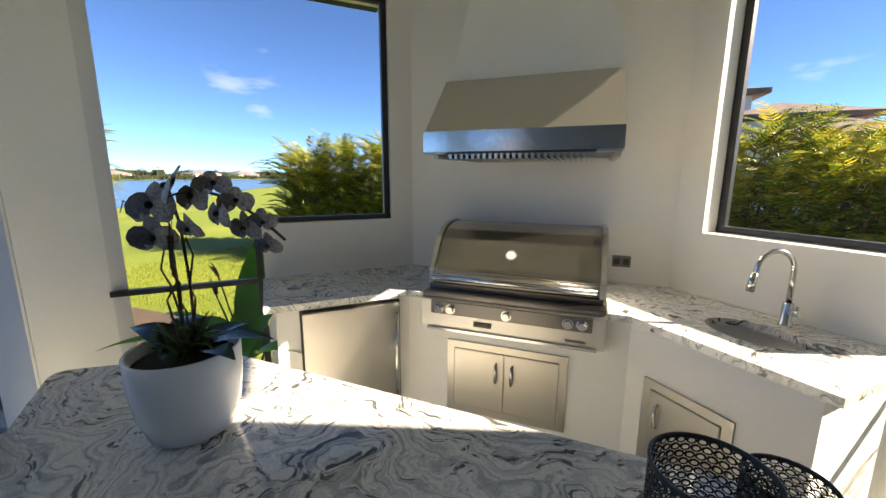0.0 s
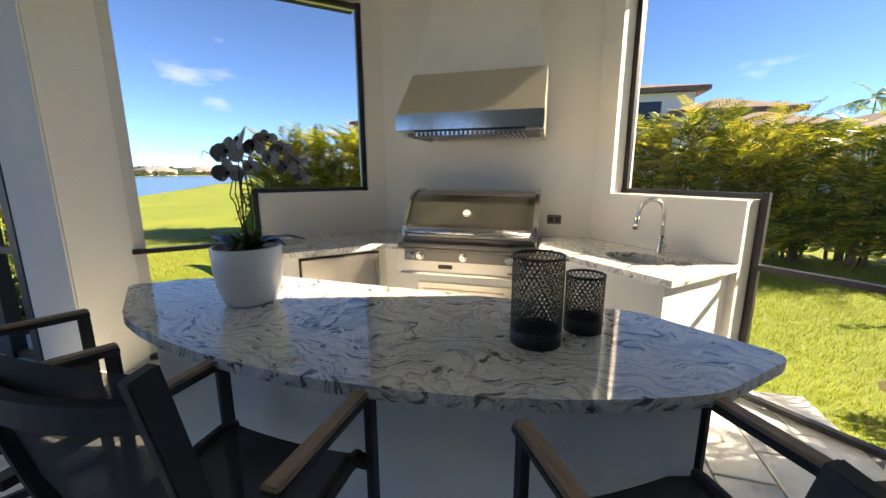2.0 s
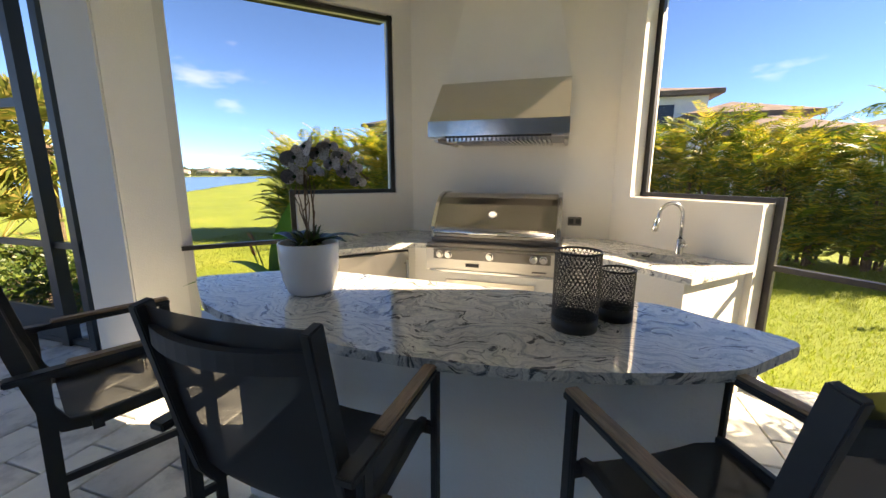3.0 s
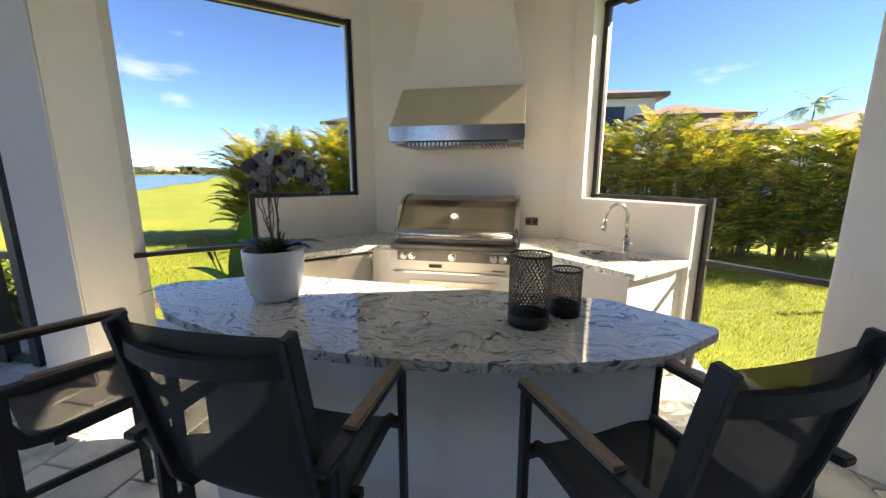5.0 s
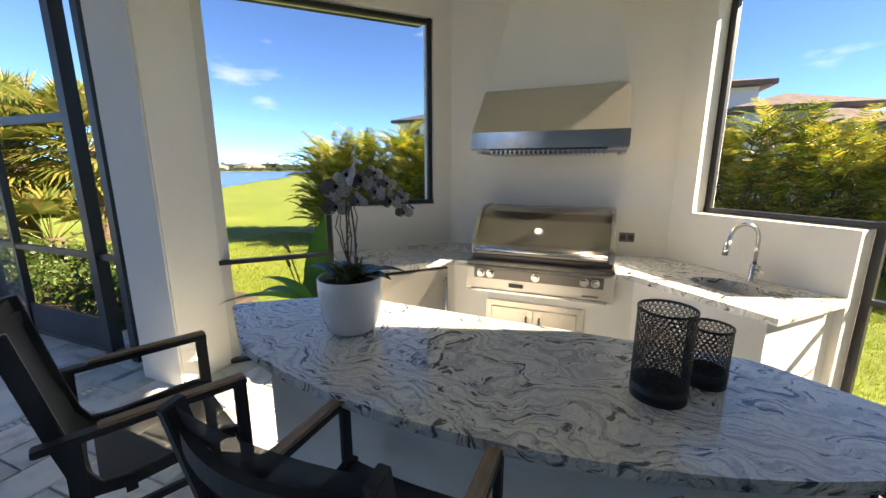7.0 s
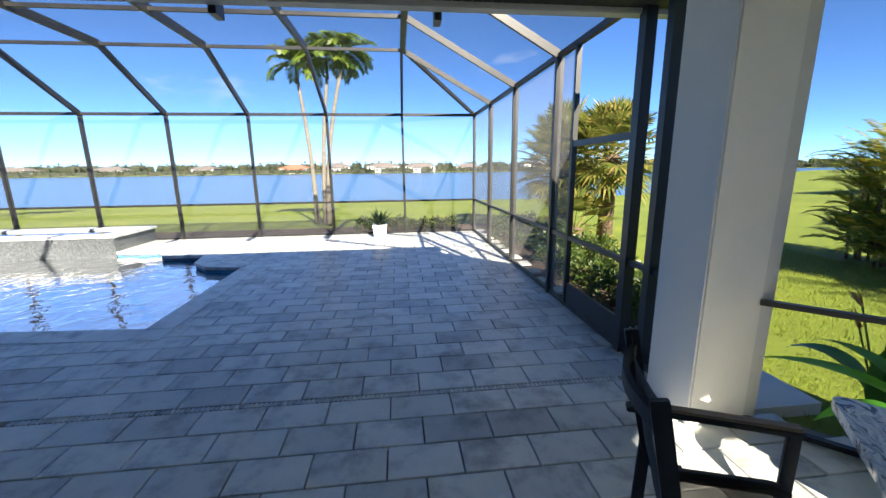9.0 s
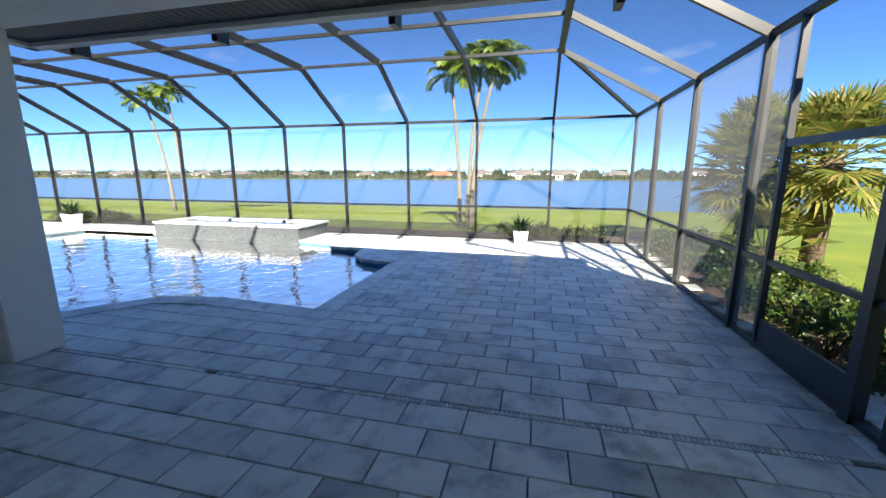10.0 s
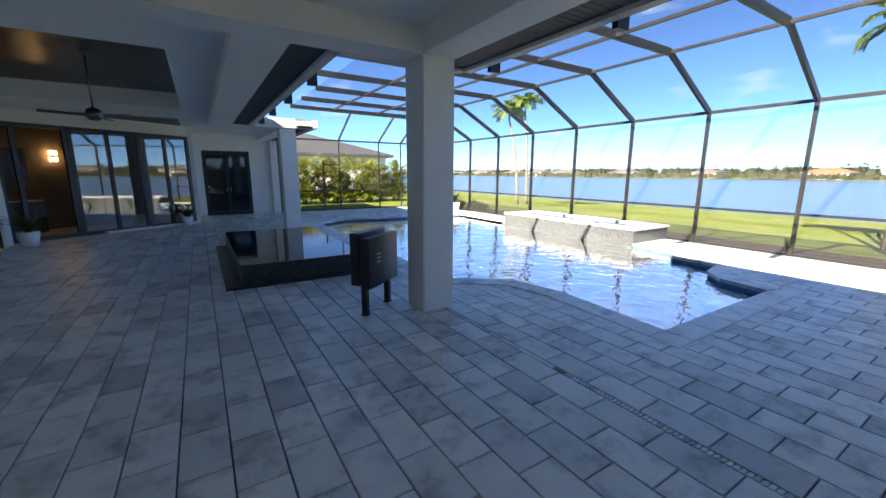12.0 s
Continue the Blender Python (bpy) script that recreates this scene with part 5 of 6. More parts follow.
# ceiling fans, sconces
def fan(x, y):
    t = thing("ceiling_fan", (x, y, 2.60), "brushed metal ceiling fan with dark slim blades", "ceiling fan", "ceiling fans")
    bm = bmesh.new()
    add_tube(bm, [(0, 0, 0.1), (0, 0, 0.95)], 0.014, 10)
    add_lathe(bm, [(0.001, 0.955), (0.07, 0.95), (0.05, 0.88), (0.014, 0.86)], 20)
    part("down_rod", bm, STEEL_DARK, t)
    bm = bmesh.new()
    add_lathe(bm, [(0.001, -0.08), (0.07, -0.07), (0.11, 0.0), (0.09, 0.08), (0.03, 0.12), (0.001, 0.12)], 24)
    part("motor", bm, STEEL_DARK, t)
    for k in range(3):
        bm = bmesh.new()
        add_box(bm, 0.10, 0.62, -0.055, 0.055, -0.006, 0.006, pose(0, 0, 0, 8, 0, 20 + 120 * k))
        part("blade", bm, WOOD_DARK, t)


fan(0.28, -9.6)
fan(1.9, -8.6)
WARM = mat("lamp_shade", (1, 0.8, 0.5), 0.5)
bsdf(WARM).inputs["Emission Color"].default_value = (1.0, 0.62, 0.28, 1)
bsdf(WARM).inputs["Emission Strength"].default_value = 3.0
for d in (1.05, 2.0):
    x, y = slide(d, 2.4)
    t = thing("wall_sconce", (x, y, 2.05), "two-tier glowing glass sconce inside the house", "wall lamp", "indoor sconces")
    for z in (0.0, 0.2):
        bm = bmesh.new()
        add_lathe(bm, [(0.001, z), (0.09, z), (0.10, z + 0.12), (0.001, z + 0.12)], 16)
        part("shade", bm, WARM, t, "glowing amber shade")
    part("backplate", boxes((-0.03, 0.03, -0.03, 0.03, -0.05, 0.4)), STEEL_DARK, t)
# Brown tone is darkened too, so the lamplit room stays dim.
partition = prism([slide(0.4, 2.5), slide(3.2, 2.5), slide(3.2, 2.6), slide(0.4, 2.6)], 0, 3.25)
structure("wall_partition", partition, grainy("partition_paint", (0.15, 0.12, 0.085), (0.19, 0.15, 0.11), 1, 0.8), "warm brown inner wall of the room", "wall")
cab = thing("cabinet", (*slide(0.9, 2.2), 0), "dark kitchen cabinet seen through the open door", "cabinet", "", math.degrees(math.atan2(sl_d.y, sl_d.x)))
part("body", boxes((-0.7, 0.5, -0.3, 0.28, 0, 0.9)), WOOD_DARK, cab)
part("worktop", boxes((-0.72, 0.52, -0.32, 0.28, 0.9, 0.94)), GRANITE, cab)
part("tall_unit", boxes((-0.3, 0.4, 0.0, 0.28, 1.45, 2.4)), WOOD_DARK, cab)
structure("floor_interior", boxes((-4.0, 7.0, -23.0, -14.7, -0.2, -0.036)), grainy("interior_floor", (0.3, 0.27, 0.23), (0.36, 0.33, 0.28), 1, 0.3), "plain indoor floor", "floor")


def potted(at, s):
    t = thing("potted_plant", at, "green leafy plant in a white pot by the wall", "plant", "potted plants by the doors")
    bm = bmesh.new()
    add_lathe(bm, [(0.001, 0), (0.14 * s, 0), (0.19 * s, 0.32 * s), (0.17 * s, 0.32 * s), (0.15 * s, 0.27 * s), (0.001, 0.27 * s)], 24)
    part("pot", bm, CERAMIC, t)
    bm = bmesh.new()
    rr = random.Random(3)
    for k in range(40):
        a = rr.uniform(0, 6.28)
        leaf(bm, (0.03 * math.cos(a), 0.03 * math.sin(a), 0.27 * s), (math.cos(a), math.sin(a), 0), rr.uniform(0.3, 0.75) * s, 0.06, rr.uniform(0.8, 1.5), rr.uniform(.4, .8), 6)
    part("foliage", bm, LEAF_SHRUB, t)


potted((2.55, -14.3, 0), 1.1)
potted((-0.55, -17.0, 0), 0.9)

# ---- garden ----
def frond(bm, base, yaw, lift, length, leaflets, leaf_len, droop, rr, width=0.035):
    """A feathery frond."""
    p, ang = Vector(base), lift
    flat = Vector((math.cos(yaw), math.sin(yaw), 0))
    side = Vector((-flat.y, flat.x, 0))
    n = leaflets
    prev = p
    for k in range(n):
        u = k / (n - 1)
        step = length / n
        d = flat * math.cos(ang) + Vector((0, 0, 1)) * math.sin(ang)
        q = p + d * step
        up = side.cross(d)
        if u > 0.18:
            ll = leaf_len * (0.55 + 0.9 * math.sin(math.pi * (0.15 + 0.8 * u))) * rr.uniform(0.8, 1.1) * 0.8
            for s in (-1, 1):
                tip = q + side * s * ll * 0.8 + d * ll * 0.55 - up * rr.uniform(0.0, 0.35) * ll * 0.6 - Vector((0, 0, 0.2 * ll))
                mid = (q + tip) / 2 + up * 0.08 * ll
                w = d * (width * 0.5)
                v = [bm.verts.new(q - w * 0.5), bm.verts.new(mid - w), bm.verts.new(tip), bm.verts.new(mid + w), bm.verts.new(q + w * 0.5)]
                bm.faces.new(v)
        w = max(0.004, 0.014 * (1 - u))
        bm.faces.new([bm.verts.new(c) for c in (p - side * w, p + side * w, q + side * w * 0.8, q - side * w * 0.8)])
        p = q
        ang -= droop / n


def areca(seed, h):
    rr = random.Random(seed)
    t = thing("areca_palm", (0, 0, 0), "dense yellow-green areca palm clump in a clipped hedge", "palm", "areca palm hedge")
    bm = bmesh.new()
    for k in range(11):
        a, r = rr.uniform(0, 6.28), rr.uniform(0, 0.38)
        x, y = r * math.cos(a), r * math.sin(a)
        add_tube(bm, [(x, y, 0), (x * 1.3, y * 1.3, h * 0.45)], [0.03, 0.02], 6, False)
    part("cane_base", bm, BARK_DARK, t, "slender ringed canes")
    bm = bmesh.new()
    # Upper fronds: golden by nature, with sunlit brightness put into the colour.
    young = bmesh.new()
    for k in range(96):
        a = rr.uniform(0, 6.28)
        u = rr.random() ** 0.8
        r = rr.uniform(0.05, 0.45)
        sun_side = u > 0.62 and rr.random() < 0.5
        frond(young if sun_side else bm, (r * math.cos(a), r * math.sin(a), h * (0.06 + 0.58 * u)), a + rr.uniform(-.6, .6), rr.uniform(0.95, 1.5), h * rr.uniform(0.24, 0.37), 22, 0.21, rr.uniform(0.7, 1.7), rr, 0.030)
    part("sunlit_top_fronds", young, LEAF_ARECA_TOP, t, "golden-yellow upper fronds with sunlit tone in the colour")
    for k in range(40):
        a, r = rr.uniform(0, 6.28), rr.uniform(0.1, 0.5)
        frond(bm, (r * math.cos(a), r * math.sin(a), h * rr.uniform(0.0, 0.22)), a + rr.uniform(-.9, .9), rr.uniform(0.8, 1.5), h * rr.uniform(0.22, 0.3), 14, 0.27, rr.uniform(0.6, 1.6), rr, 0.055)
    part("crown", bm, LEAF_ARECA, t, "arching yellow-green fronds")
    return t


arecas = [areca(k, 3.0 + 0.16 * k) for k in range(4)]
rr = random.Random(12)
spots = []
x = -7.2
while x < 16:
    spots.append((x, 8.6 - 0.05 * (x + 6.6)))
    x += 0.78
# Unseen palm apart from the hedge, added to shade the floor beside the bar.
spots.append((4.25, 2.4))
x = -12.5
while x < 12:
    spots.append((x, -26.0))
    x += 1.0
for k, (x, y) in enumerate(spots):
    m = pose(x + rr.uniform(-.15, .15), y + rr.uniform(-.2, .2), -0.14, 0, 0, rr.uniform(0, 360))
    if k < 4:
        arecas[k].matrix_basis = m
    else:
        copy_thing(arecas[rr.randrange(4)], m)


def feather_palm(at, height, lean, seed, crown=2.0):
    rr = random.Random(seed)
    t = thing("palm_tree", at, "tall slender palm with a pale ringed trunk", "palm tree", "palms on the lawn")
    bm = bmesh.new()
    pts = [(lean[0] * u * u, lean[1] * u * u, height * u) for u in [k / 8 for k in range(9)]]
    add_tube(bm, pts, [0.12, 0.09, 0.08, 0.075, 0.07, 0.07, 0.065, 0.06, 0.055], 12)
    part("trunk", bm, BARK, t, "pale grey ringed trunk")
    bm = bmesh.new()
    top = (lean[0], lean[1], height)
    add_tube(bm, [(lean[0], lean[1], height - 0.1), (lean[0] * 1.02, lean[1] * 1.02, height + 0.55)], [0.065, 0.04], 10)
    part("crown_shaft", bm, LEAF_PALM, t)
    bm = bmesh.new()
    for k in range(20):
        frond(bm, (top[0], top[1], height + 0.45), k * 2.4 + rr.uniform(-.2, .2), rr.uniform(0.35, 1.4), crown * rr.uniform(0.75, 1.0), 30, 0.36, rr.uniform(1.2, 2.3), rr, 0.055)
    part("crown", bm, LEAF_PALM, t, "drooping feathery fronds")


feather_palm((-15.3, -3.33, -0.14), 5.1, (-0.1, 0.38), 1, 1.4)
feather_palm((-15.6, -3.68, -0.14), 4.95, (0.1, -0.3), 2, 1.4)
feather_palm((-15.0, -3.15, -0.14), 5.3, (0.0, 0.75), 3, 1.4)
feather_palm((-17.6, -19.5, -0.14), 5.2, (-0.3, -1.3), 4, 1.45)
feather_palm((-17.9, -19.0, -0.14), 5.5, (-0.2, -0.6), 5, 1.45)
feather_palm((21.0, 35, -0.14), 5.9, (0.4, 0.3), 6, 2.3)


def fan_palm(at, height, seed, label, count=34, size=1.0):
    rr = random.Random(seed)
    t = thing("fan_palm", at, label, "palm tree", "fan palms beside the enclosure")
    bm = bmesh.new()
    add_tube(bm, [(0, 0, 0), (0.05, 0, height * 0.5), (0, 0.05, height)], [0.2, 0.17, 0.19], 12)
    part("trunk", bm, BARK_DARK, t, "shaggy brown fibrous trunk")
    bm = bmesh.new()
    for k in range(count):
        u = k / count
        yaw, lift = k * 2.4, 1.35 - 2.2 * u
        ln = size * rr.uniform(0.75, 1.05)
        d = Vector((math.cos(yaw) * math.cos(lift), math.sin(yaw) * math.cos(lift), math.sin(lift)))
        hub = Vector((0, 0, height)) + d * ln
        add_tube(bm, [(0, 0, height - 0.1), tuple(hub)], [0.016, 0.009], 4, False)
        side = d.cross(Vector((0, 0, 1))).normalized()
        up = side.cross(d)
        m = 20
        fold = rr.uniform(0.2, 0.5)
        for j in range(m):
            a = -2.0 + 4.0 * j / (m - 1)
            seg = (d * math.cos(a) + side * math.sin(a) + up * fold * abs(math.sin(a)) * 0.6).normalized()
            ll = size * 0.72 * (1 - 0.12 * abs(a)) * rr.uniform(0.9, 1.05)
            w = side * math.cos(a) - d * math.sin(a)
            mid = hub + seg * ll * 0.55
            tip = hub + seg * ll - Vector((0, 0, 0.16 * ll))
            bm.faces.new([bm.verts.new(c) for c in (hub, mid - w * 0.032, tip, mid + w * 0.032)])
    part("crown", bm, LEAF_FAN, t, "stiff fan-shaped fronds, some browned")


fan_palm((-10.8, 3.7, -0.14), 1.9, 11, "shaggy fan palm with green and browned fronds", 64, 0.95)
fan_palm((-9.9, 4.5, -0.14), 2.2, 12, "sunlit fan palm with yellowing fronds", 64, 0.95)
fan_palm((-12.2, 4.3, -0.14), 2.5, 13, "tall fan palm behind the screen", 36, 1.0)
fan_palm((-9.5, 3.5, -0.14), 0.5, 14, "young low fan palm among shrubs", 22, 0.8)


def shrub(seed):
    rr = random.Random(seed)
    t = thing("shrub", (0, 0, 0), "low rounded green shrub in the mulch bed", "shrub", "shrubs in the beds")
    bm = bmesh.new()
    for k in range(9):
        a = rr.uniform(0, 6.28)
        add_tube(bm, [(0, 0, 0), (0.2 * math.cos(a), 0.2 * math.sin(a), 0.35)], [0.012, 0.005], 5, False)
    part("stem_core", bm, BARK_DARK, t)
    bm = bmesh.new()
    for k in range(420):
        a, b = rr.uniform(0, 6.28), rr.uniform(0.0, 1.45)
        r = rr.uniform(0.65, 1.0) * (0.36 + 0.06 * math.sin(3 * a + seed))
        c = Vector((r * math.cos(a) * math.cos(b), r * math.sin(a) * math.cos(b), 0.08 + 1.15 * r * math.sin(b)))
        d = Vector((rr.gauss(0, 1), rr.gauss(0, 1), rr.gauss(0.4, 0.8))).normalized()
        s = d.cross(Vector((rr.gauss(0, 1), rr.gauss(0, 1), rr.gauss(0, 1)))).normalized()
        ln = rr.uniform(0.05, 0.09)
        bm.faces.new([bm.verts.new(p) for p in (c, c + d * ln * 0.5 + s * ln * 0.28, c + d * ln, c + d * ln * 0.5 - s * ln * 0.28)])
    part("foliage", bm, LEAF_SHRUB, t, "small glossy leaves")
    return t


shrubs = [shrub(k) for k in range(3)]
spots = []
rr = random.Random(21)
for k in range(17):
    spots.append((-4.6 - k * 0.43, 2.25 + rr.uniform(-.2, .5), rr.uniform(0.8, 1.3)))
for k in range(16):
    spots.append((-6.3 - k * 0.38, 2.75 + rr.uniform(-.2, .6), rr.uniform(0.8, 1.2)))
for k in range(8):
    spots.append((-12.6 + rr.uniform(-.4, .3), 0.9 - k * 0.38, rr.uniform(0.6, 1.0)))
for k in range(10):
    spots.append((-12.9 + rr.uniform(-.3, .3), -16.5 - k * 0.4, rr.uniform(0.7, 1.0)))
for k, (x, y, s) in enumerate(spots):
    m = pose(x, y, -0.12, 0, 0, rr.uniform(0, 360)) @ Matrix.Scale(s, 4)
    if k < 3:
        shrubs[k].matrix_basis = m
    else:
        o = copy_thing(shrubs[k % 3], pose(0, 0, 0))
        o.matrix_basis = m
bed = boxes((-12.0, -4.4, 1.68, 3.4, -0.2, -0.07), (-13.6, -12.0, -19, 3.4, -0.2, -0.07))
structure("mulch_bed", bed, MULCH, "brown bark mulch bed along the enclosure", "ground")
structure("path_slab", boxes((-4.7, -3.1, 1.70, 2.6, -0.2, -0.04)), WHITE_PLASTER, "pale concrete step outside the screen door", "pavement")

# broad-leaved plant outside the kitchen screen
bird = thing("bird_of_paradise", (-2.66, 2.50, -0.14), "broad-leaved green plant leaning on the kitchen screen", "plant")
for x, y, h, yaw, ln, w, lf, dr in ((0.10, -0.06, 0.52, 95, 0.92, 0.30, 1.38, 0.10), (0.06, -0.10, 0.36, 110, 0.62, 0.26, 1.30, 0.2), (0.10, -0.16, 0.38, -50, 0.42, 0.24, 0.75, 0.7), (-0.1, -0.05, 0.45, 200, 0.55, 0.2, 1.0, 0.9),
                                    (0.12, 0.05, 0.35, 60, 0.5, 0.2, 1.2, 0.6), (-0.05, 0.1, 0.3, 120, 0.6, 0.2, 1.2, 0.7)):
    bm = bmesh.new()
    add_tube(bm, [(0, 0, 0), (x, y, h)], [0.014, 0.009], 8)
    st = part("stalk", bm, LEAF_BIG, bird)
    bm = bmesh.new()
    leaf(bm, (x, y, h), (math.cos(radians(yaw)), math.sin(radians(yaw)), 0), ln, w, lf, dr, 10)
    part("leaf", bm, LEAF_BIG, st, "large glossy green leaf")
BRACT = leaf_material("dry_bract", (0.16, 0.07, 0.02), (0.34, 0.16, 0.03), (0.5, 0.28, 0.05))
for x, y, h, yaw in ((-0.16, -0.12, 0.86, 150), (-0.24, -0.02, 0.98, 170)):
    bm = bmesh.new()
    add_tube(bm, [(0, 0, 0), (x * 0.5, y * 0.5, h * 0.6), (x, y, h)], [0.008, 0.007, 0.006], 6)
    st = part("flower_stalk", bm, LEAF_BIG, bird)
    bm = bmesh.new()
    for k in range(5):
        a = radians(yaw + 14 * (k - 2))
        leaf(bm, (x, y, h), (math.cos(a), math.sin(a), 0), 0.12 + 0.02 * (k % 3), 0.025, 0.1 + 0.3 * k, 0.2, 4)
    part("flower_head", bm, BRACT, st, "brown and orange pointed flower head")
low = thing("bird_of_paradise", (-2.05, 1.86, 0), "potted green plant with long arching leaves behind the bar", "plant")
bm = bmesh.new()
add_lathe(bm, [(0.001, 0), (0.12, 0), (0.15, 0.28), (0.13, 0.28), (0.12, 0.24), (0.001, 0.24)], 24)
part("pot", bm, CERAMIC, low)
for yaw, ln, w, h, lf, dr in ((216, 0.66, 0.13, 0.62, 0.5, 0.45), (185, 0.55, 0.12, 0.6, 0.9, 0.6), (250, 0.5, 0.13, 0.55, 0.7, 0.8), (20, 0.5, 0.16, 0.5, 0.9, 0.9), (320, 0.55, 0.16, 0.5, 0.7, 0.8), (90, 0.45, 0.13, 0.5, 1.2, 0.6)):
    a = radians(yaw)
    top = (0.07 * math.cos(a), 0.07 * math.sin(a), h)
    bm = bmesh.new()
    add_tube(bm, [(0, 0, 0.22), top], [0.011, 0.007], 8)
    st = part("stalk", bm, LEAF_BIG, low)
    bm = bmesh.new()
    leaf(bm, top, (math.cos(a), math.sin(a), 0), ln, w, lf, dr, 10)
    part("leaf", bm, LEAF_BIG, st)

# lawn blades near the kitchen
rr = random.Random(55)
co, fa = [], []
for k in range(75000):
    if k % 3:
        x, y = rr.uniform(1.4, 9.5), rr.uniform(1.9, 8.0)
        if x + y < 4.1:
            continue
    else:
        x, y = rr.uniform(-8.5, -2.2), rr.uniform(2.0, 8.2)
        if y - x < 5.2 or (x < -4.0 and y < 3.6):
            continue
    a, h, w = rr.uniform(0, 6.28), rr.uniform(0.025, 0.055), rr.uniform(0.003, 0.006)
    dx, dy = math.cos(a) * w, math.sin(a) * w
    b = len(co)
    co += [(x - dx, y - dy, -0.145), (x + dx, y + dy, -0.145), (x + rr.uniform(-.02, .02), y + rr.uniform(-.02, .02), -0.14 + h)]
    fa.append((b, b + 1, b + 2))
me = bpy.data.meshes.new("grass_blades")
me.from_pydata(co, [], fa)
me.materials.append(leaf_material("grass_blade", (0.13, 0.20, 0.012), (0.19, 0.26, 0.016), (0.30, 0.31, 0.04), 0.6))
tagged(new("grass_blades", me), "short mown grass blades beside the kitchen", "grass", "", "stuff")
bm = bmesh.new()
add_lathe(bm, [(0.001, -0.11), (0.12, -0.115), (0.2, -0.13), (0.25, -0.15)], 22, 2.85, 3.05)
structure("mulch_ring", bm, MULCH, "small ring of brown mulch in the lawn", "ground")
sap = thing("sapling", (4.6, 4.9, -0.14), "thin young shrub tied to a stake in the lawn", "shrub")
bm = bmesh.new()
add_tube(bm, [(0, 0, 0), (0.01, 0, 0.75)], 0.012, 6)
part("stake", bm, TEAK, sap)
bm = bmesh.new()
for k in range(60):
    a, z = rr.uniform(0, 6.28), rr.uniform(0.1, 0.9)
    leaf(bm, (0.03, 0.02, z), (math.cos(a), math.sin(a), 0), rr.uniform(0.06, 0.14), 0.03, rr.uniform(0.2, 1.2), 0.5, 3)
part("foliage", bm, LEAF_SHRUB, sap)


# ---- houses ----
def hip_roof(bm, x0, x1, y0, y1, z, h, over=0.6):
    x0, x1, y0, y1 = x0 - over, x1 + over, y0 - over, y1 + over
    w = min(x1 - x0, y1 - y0) / 2
    cx0, cx1, cy0, cy1 = x0 + w, x1 - w, y0 + w, y1 - w
    b = [bm.verts.new((x, y, z)) for x, y in ((x0, y0), (x1, y0), (x1, y1), (x0, y1))]
    e = [bm.verts.new((x, y, z - 0.25)) for x, y in ((x0, y0), (x1, y0), (x1, y1), (x0, y1))]
    if x1 - x0 > y1 - y0:
        r = [bm.verts.new((cx0, (y0 + y1) / 2, z + h)), bm.verts.new((cx1, (y0 + y1) / 2, z + h))]
        fs = ((b[0], b[1], r[1], r[0]), (b[1], b[2], r[1]), (b[2], b[3], r[0], r[1]), (b[3], b[0], r[0]))
    else:
        r = [bm.verts.new(((x0 + x1) / 2, cy0, z + h)), bm.verts.new(((x0 + x1) / 2, cy1, z + h))]
        fs = ((b[0], b[1], r[0]), (b[1], b[2], r[1], r[0]), (b[2], b[3], r[1]), (b[3], b[0], r[0], r[1]))
    for f in fs:
        bm.faces.new(f)
    for k in range(4):
        bm.faces.new((e[k], e[(k + 1) % 4], b[(k + 1) % 4], b[k]))
    bm.faces.new(list(reversed(e)))


def tile_roof_material():
    m = mat("neighbour_roof_tiles", (0.2, 0.15, 0.13), 0.8)
    geo = node(m, "ShaderNodeNewGeometry")
    wv = node(m, "ShaderNodeTexWave", Scale=1.6, Distortion=0.3)
    wv.bands_direction = "Z"
    wv.wave_profile = "SAW"
    link(m, geo, "Position", wv, "Vector")
    no = node(m, "ShaderNodeTexNoise", Scale=2.0, Detail=5.0)
    link(m, geo, "Position", no, "Vector")
    r = ramp(m, no, "Fac", [(0.3, (0.12, 0.088, 0.078)), (0.7, (0.21, 0.16, 0.14))])
    link(m, r, "Color", bsdf(m), "Base Color")
    bump(m, wv, "Fac", 0.8, 0.08)
    return m


TILES = tile_roof_material()


def house(at, rz, blocks, label, wins=True, roof_m=None):
    t = thing("house", at, label, "house", "", rz)
    for x0, x1, y0, y1, z, h in blocks:
        part("wall", boxes((x0, x1, y0, y1, -1, z - 0.2)), WHITE_PLASTER, t)
        bm = bmesh.new()
        hip_roof(bm, x0, x1, y0, y1, z, h)
        part("roof", bm, roof_m or TILES, t)
        if wins:
            n = max(1, int((x1 - x0) / 3))
            for k in range(n):
                cx = x0 + (x1 - x0) * (k + 0.5) / n
                w = part("window", boxes((cx - 0.6, cx + 0.6, y0 - 0.03, y0 + 0.05, z - 2.2, z - 0.7)), DARK_GLASS, t)
                part("frame", boxes((cx - 0.7, cx + 0.7, y0 - 0.06, y0 + 0.04, z - 0.7, z - 0.6), (cx - 0.7, cx + 0.7, y0 - 0.06, y0 + 0.04, z - 2.3, z - 2.2)), WHITE_PLASTER, w)


house((9, 26, -0.14), 0, [(-6, -1.4, 0, 8, 6.3, 0.7), (-2.6, 2.0, -2.5, 6, 4.7, 0.9), (-1.4, 2.6, -5, 3, 3.6, 0.9), (2.4, 18, -7, 6, 3.2, 1.8)], "neighbouring house with stepped brown tile hip roofs and pale walls")
SLATE = grainy("slate_roof", (0.05, 0.053, 0.06), (0.085, 0.088, 0.095), 3, 0.7)
house((-13, 34, -0.14), 0, [(-5, 4, 0, 9, 6.2, 1.6)], "neighbouring house with a dark slate roof behind the hedge", True, SLATE)
